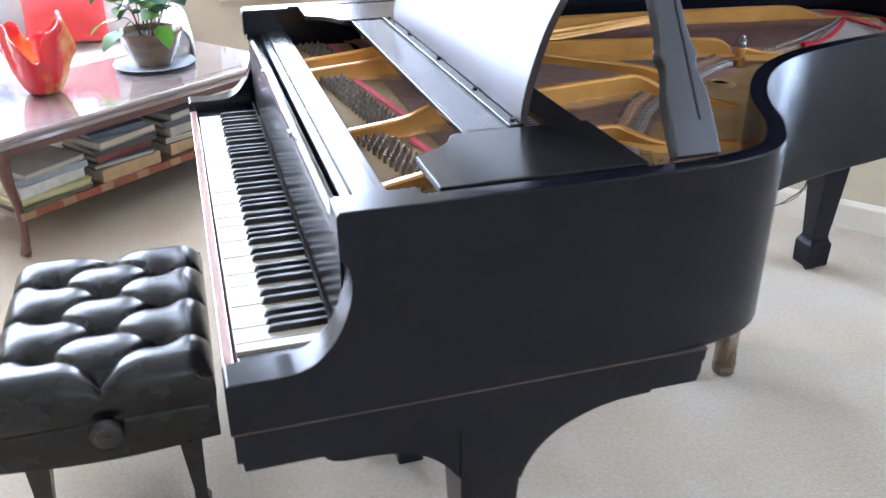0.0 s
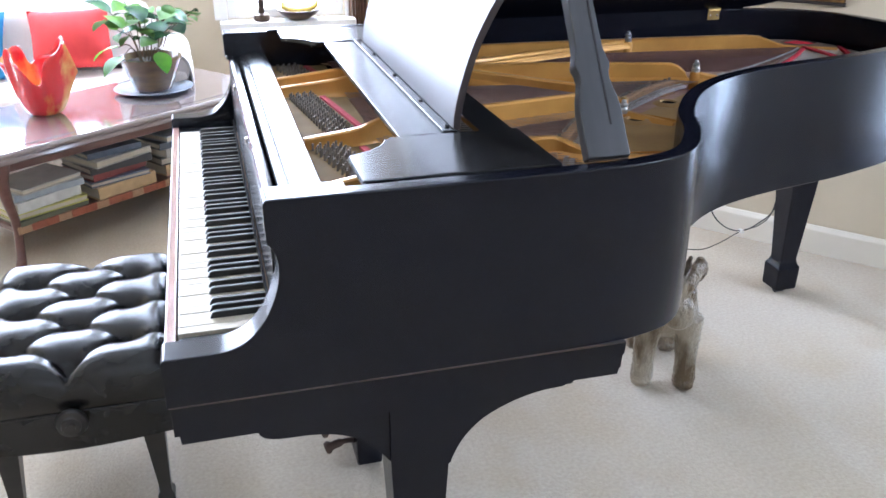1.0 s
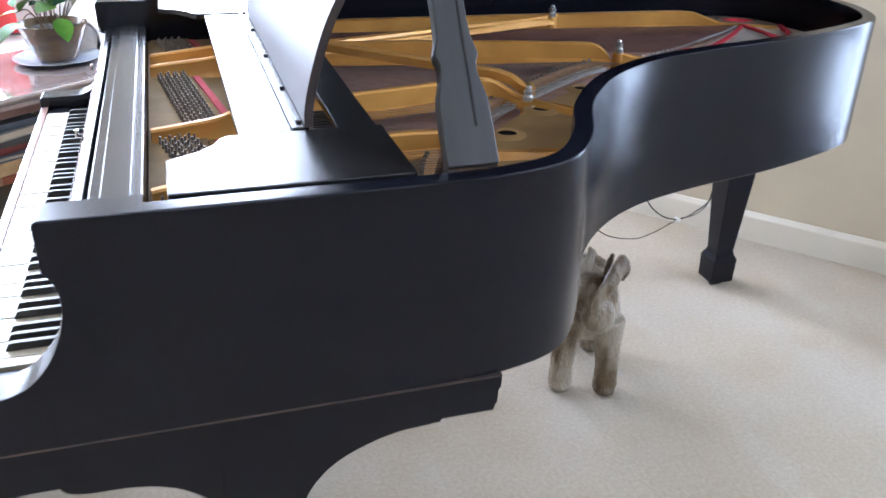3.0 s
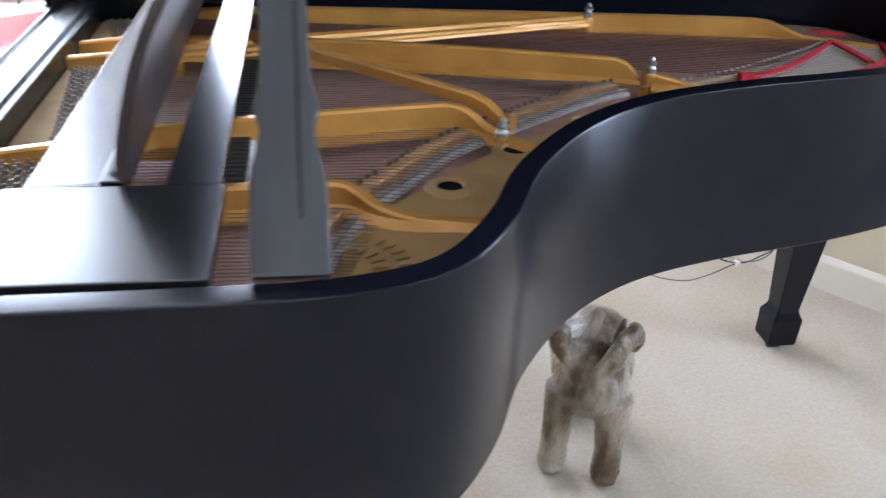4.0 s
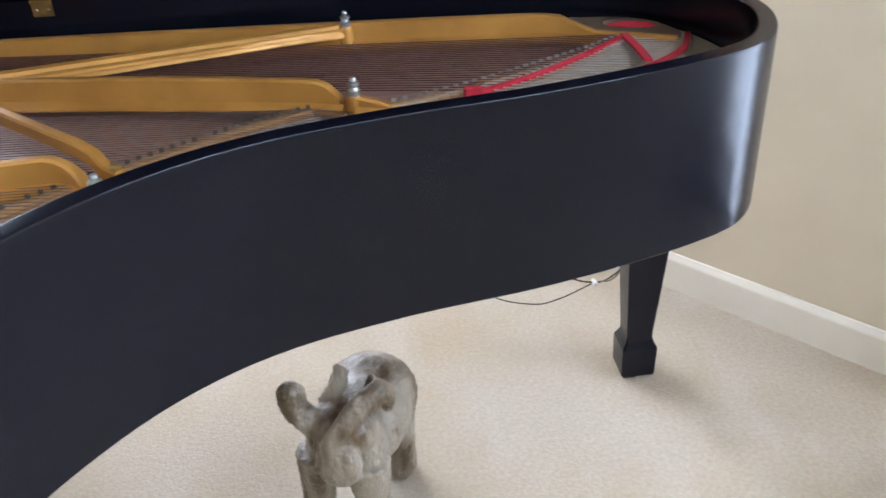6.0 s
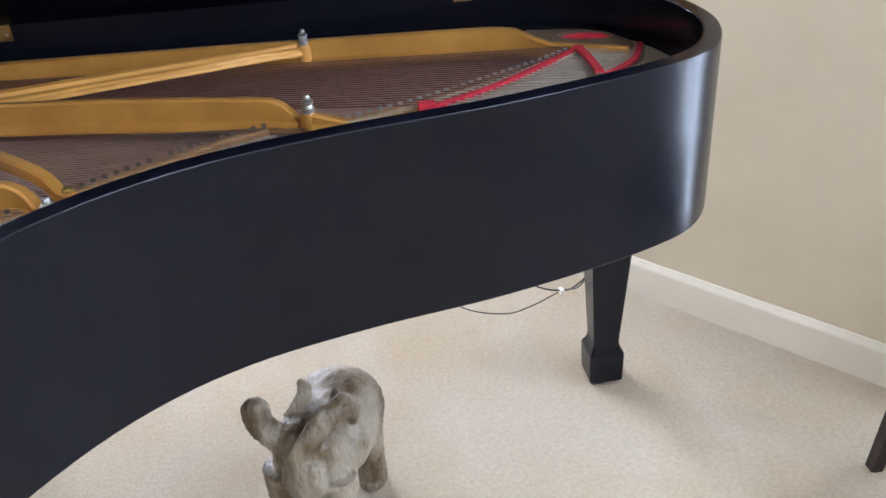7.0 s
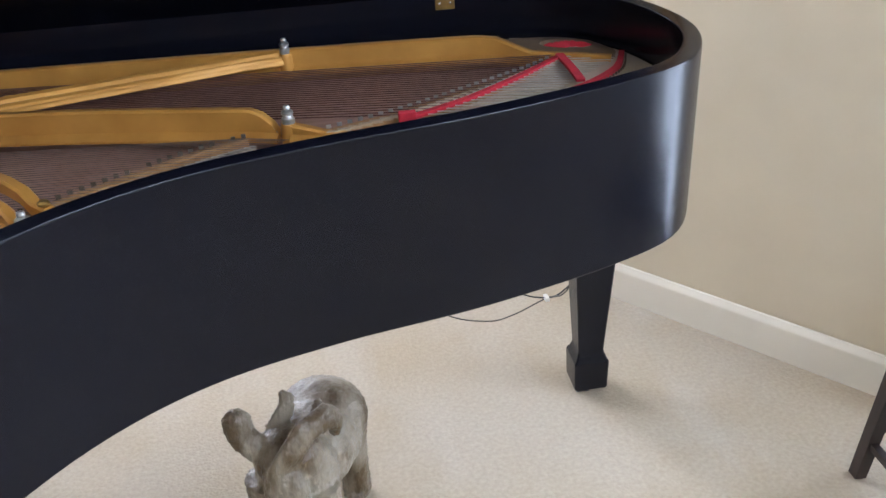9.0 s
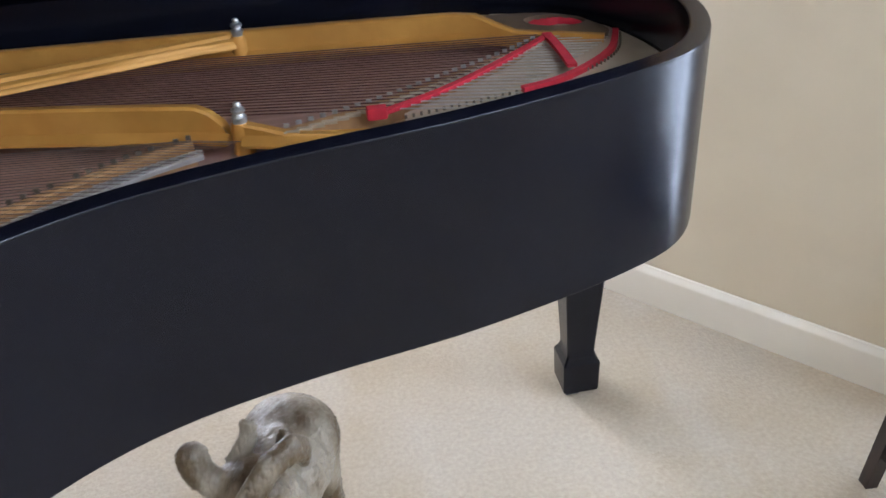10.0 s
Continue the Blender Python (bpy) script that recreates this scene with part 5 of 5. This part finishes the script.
# ---- stoneware animal under the piano: one plain form ----
st = bmesh.new()
ball((0.000, 0.14, 0.275), (0.098, 0.165, 0.108), st)
ball((0.000, 0.03, 0.29), (0.085, 0.075, 0.115), st)
ball((0.000, 0.20, 0.288), (0.098, 0.098, 0.103), st)
ball((0.000, 0.00, 0.36), (0.070, 0.065, 0.075), st)
for x, y in ((-0.064, -0.005), (0.058, -0.015), (-0.050, 0.225), (0.046, 0.225)):
    tube([(x, y, 0.0), (x, y, 0.03), (x, y, 0.09), (x * 0.95, y + 0.005, 0.18), (x * 0.8, y + 0.01, 0.28)], [0.030, 0.034, 0.031, 0.036, 0.05], 12, st)
    ball((x, y - 0.014, 0.018), (0.030, 0.030, 0.020), st)
# muzzle and ears
tube([(-0.015, 0.0, 0.37), (-0.05, -0.02, 0.395), (-0.078, -0.022, 0.435), (-0.086, -0.012, 0.475), (-0.082, -0.006, 0.49)], [0.042, 0.030, 0.029, 0.030, 0.015], 14, st, flat=0.8)
tube([(-0.03, 0.03, 0.41), (-0.012, 0.045, 0.45), (-0.004, 0.050, 0.485), (-0.016, 0.045, 0.51)], [0.026, 0.022, 0.017, 0.007], 12, st, flat=0.5)
tube([(0.000, -0.06, 0.36), (0.030, -0.055, 0.425), (0.055, -0.02, 0.465), (0.078, 0.025, 0.465), (0.084, 0.055, 0.43), (0.075, 0.065, 0.39)], [0.028, 0.029, 0.030, 0.030, 0.028, 0.024], 12, st, flat=0.55)
tube([(0.045, 0.06, 0.40), (0.048, 0.062, 0.445), (0.052, 0.058, 0.482)], [0.020, 0.016, 0.008], 10, st, flat=0.5)
ball((0.012, -0.058, 0.32), (0.046, 0.032, 0.065), st)
animal = solo("animal_sculpture", st, STONEWARE, "glazed brown and grey stoneware animal sculpture standing on the carpet", "sculpture", pose(1.362, 0.790, 0.0, 0, 0, -19) @ Matrix.Diagonal((1.02, 0.95, 0.835, 1)), angle=180)
mod = animal.modifiers.new("clay", "REMESH")
mod.mode, mod.voxel_size, mod.use_smooth_shade = "VOXEL", 0.0042, True
mod = animal.modifiers.new("smooth", "SMOOTH")
mod.iterations = 8
tex = bpy.data.textures.new("tooling", "CLOUDS")
tex.noise_scale, tex.noise_depth = 0.022, 3
mod = animal.modifiers.new("tooling", "DISPLACE")
mod.texture, mod.strength, mod.mid_level, mod.texture_coords = tex, 0.0035, 0.5, "LOCAL"
tex = bpy.data.textures.new("fur", "CLOUDS")
tex.noise_scale, tex.noise_depth = 0.007, 3
mod = animal.modifiers.new("fur", "DISPLACE")
mod.texture, mod.strength, mod.mid_level, mod.texture_coords = tex, 0.0065, 0.5, "LOCAL"

# ---- dark wooden chair by the wall ----
chair = thing("side_chair", "dark stained wooden chair with square legs by the wall", "chair", pose(2.598, 0.806, 0))


def bar(a, b, w):
    a, b = Vector(a), Vector(b)
    return tube([a, b], [w, w], 4)


for ax, ay, sx in ((0.0, 0.0, 1), (0.44, 0.0, -1), (0.0, -0.40, 1), (0.44, -0.40, -1)):
    part("leg", tube([(ax, ay, 0.0), (ax + 0.028 * sx, ay, 0.22), (ax + 0.056 * sx, ay, 0.44)], [0.019, 0.021, 0.024], 4), DARKWOOD, chair)
part("seat", box(-0.015, -0.42, 0.441, 0.40, 0.02, 0.475, 0.01), DARKWOOD, chair)
part("stretcher", bar((0.012, -0.385, 0.095), (0.012, -0.015, 0.095), 0.012), DARKWOOD, chair)
part("stretcher", bar((0.035, 0.0, 0.13), (0.405, 0.0, 0.13), 0.010), DARKWOOD, chair)
for y in (-0.40, 0.0):
    part("back_post", tube([(0.38, y, 0.476), (0.41, y, 0.72), (0.44, y, 0.92)], 0.018, 6), DARKWOOD, chair)
part("back_rail", box(0.415, -0.38, 0.78, 0.435, -0.02, 0.90, 0.006), DARKWOOD, chair)

# ---- picture on the angled wall ----
wall_dir = Vector((diag.x, diag.y)).normalized()
pic_at = DIAG_A + wall_dir * 1.06
pic_m = Matrix.Translation((pic_at.x, pic_at.y, 0.99)) @ Matrix.Rotation(math.atan2(diag.y, diag.x), 4, "Z")
picture = thing("framed_picture", "dark picture in a carved gilt frame on the wall", "picture", pic_m)
fr = bmesh.new()
for a in ((-0.36, -0.032, 0.0, 0.36, -0.004, 0.06), (-0.36, -0.032, 0.44, 0.36, -0.004, 0.50), (-0.36, -0.032, 0.061, -0.30, -0.004, 0.439), (0.30, -0.032, 0.061, 0.36, -0.004, 0.439)):
    box(*a, bevel=0.006, bm=fr)
part("picture_frame", fr, GILT_FRAME, picture, "carved gilt frame")
part("edge", tube([(-0.362, -0.02, -0.006), (0.362, -0.02, -0.006)], 0.007, 8), DARKWOOD, picture, "dark outer edge")
part("canvas", box(-0.30, -0.014, 0.06, 0.30, -0.006, 0.44), CANVAS, picture)

# ---- cords and wall socket ----
cord = spline([(1.64, 1.50, 0.849), (1.65, 1.50, 0.50), (1.69, 1.49, 0.22), (1.762, 1.481, 0.12), (1.877, 1.466, 0.090), (1.95, 1.448, 0.115), (2.037, 1.440, 0.160), (2.062, 1.365, 0.215), (2.068, 1.312, 0.30), (2.066, 1.300, 0.50), (2.05, 1.290, 0.849)], 8)
solo("power_cord", tube(cord, 0.0020, 6), CORD_GREY, "thin grey power cord looped under the piano", "cord")
cord = spline([(1.84, 1.47, 0.849), (1.85, 1.47, 0.45), (1.90, 1.455, 0.265), (1.96, 1.440, 0.190), (2.037, 1.436, 0.164), (2.066, 1.380, 0.215), (2.076, 1.312, 0.31), (2.074, 1.300, 0.50), (2.06, 1.290, 0.849)], 8)
solo("power_cord", tube(cord, 0.0024, 6), CORD, "black power cord looped under the piano", "cord")
solo("cord_clip", box(-0.012, -0.006, 0.0, 0.012, 0.006, 0.014, 0.003), PLASTIC, "small white plastic clip holding two cords", "clip", pose(2.037, 1.438, 0.155, 0, 0, 100))
sock_at = DIAG_A + wall_dir * 1.36
sock_m = Matrix.Translation((sock_at.x, sock_at.y, 0.30)) @ Matrix.Rotation(math.atan2(diag.y, diag.x), 4, "Z")
socket = thing("wall_outlet", "white plastic wall outlet with a plug", "outlet", sock_m)
part("cover_plate", box(-0.036, -0.008, -0.057, 0.036, -0.001, 0.057, 0.002), PLASTIC, socket)
part("plug", box(-0.014, -0.034, -0.030, 0.014, -0.0085, -0.004, 0.004), PLASTIC, socket)
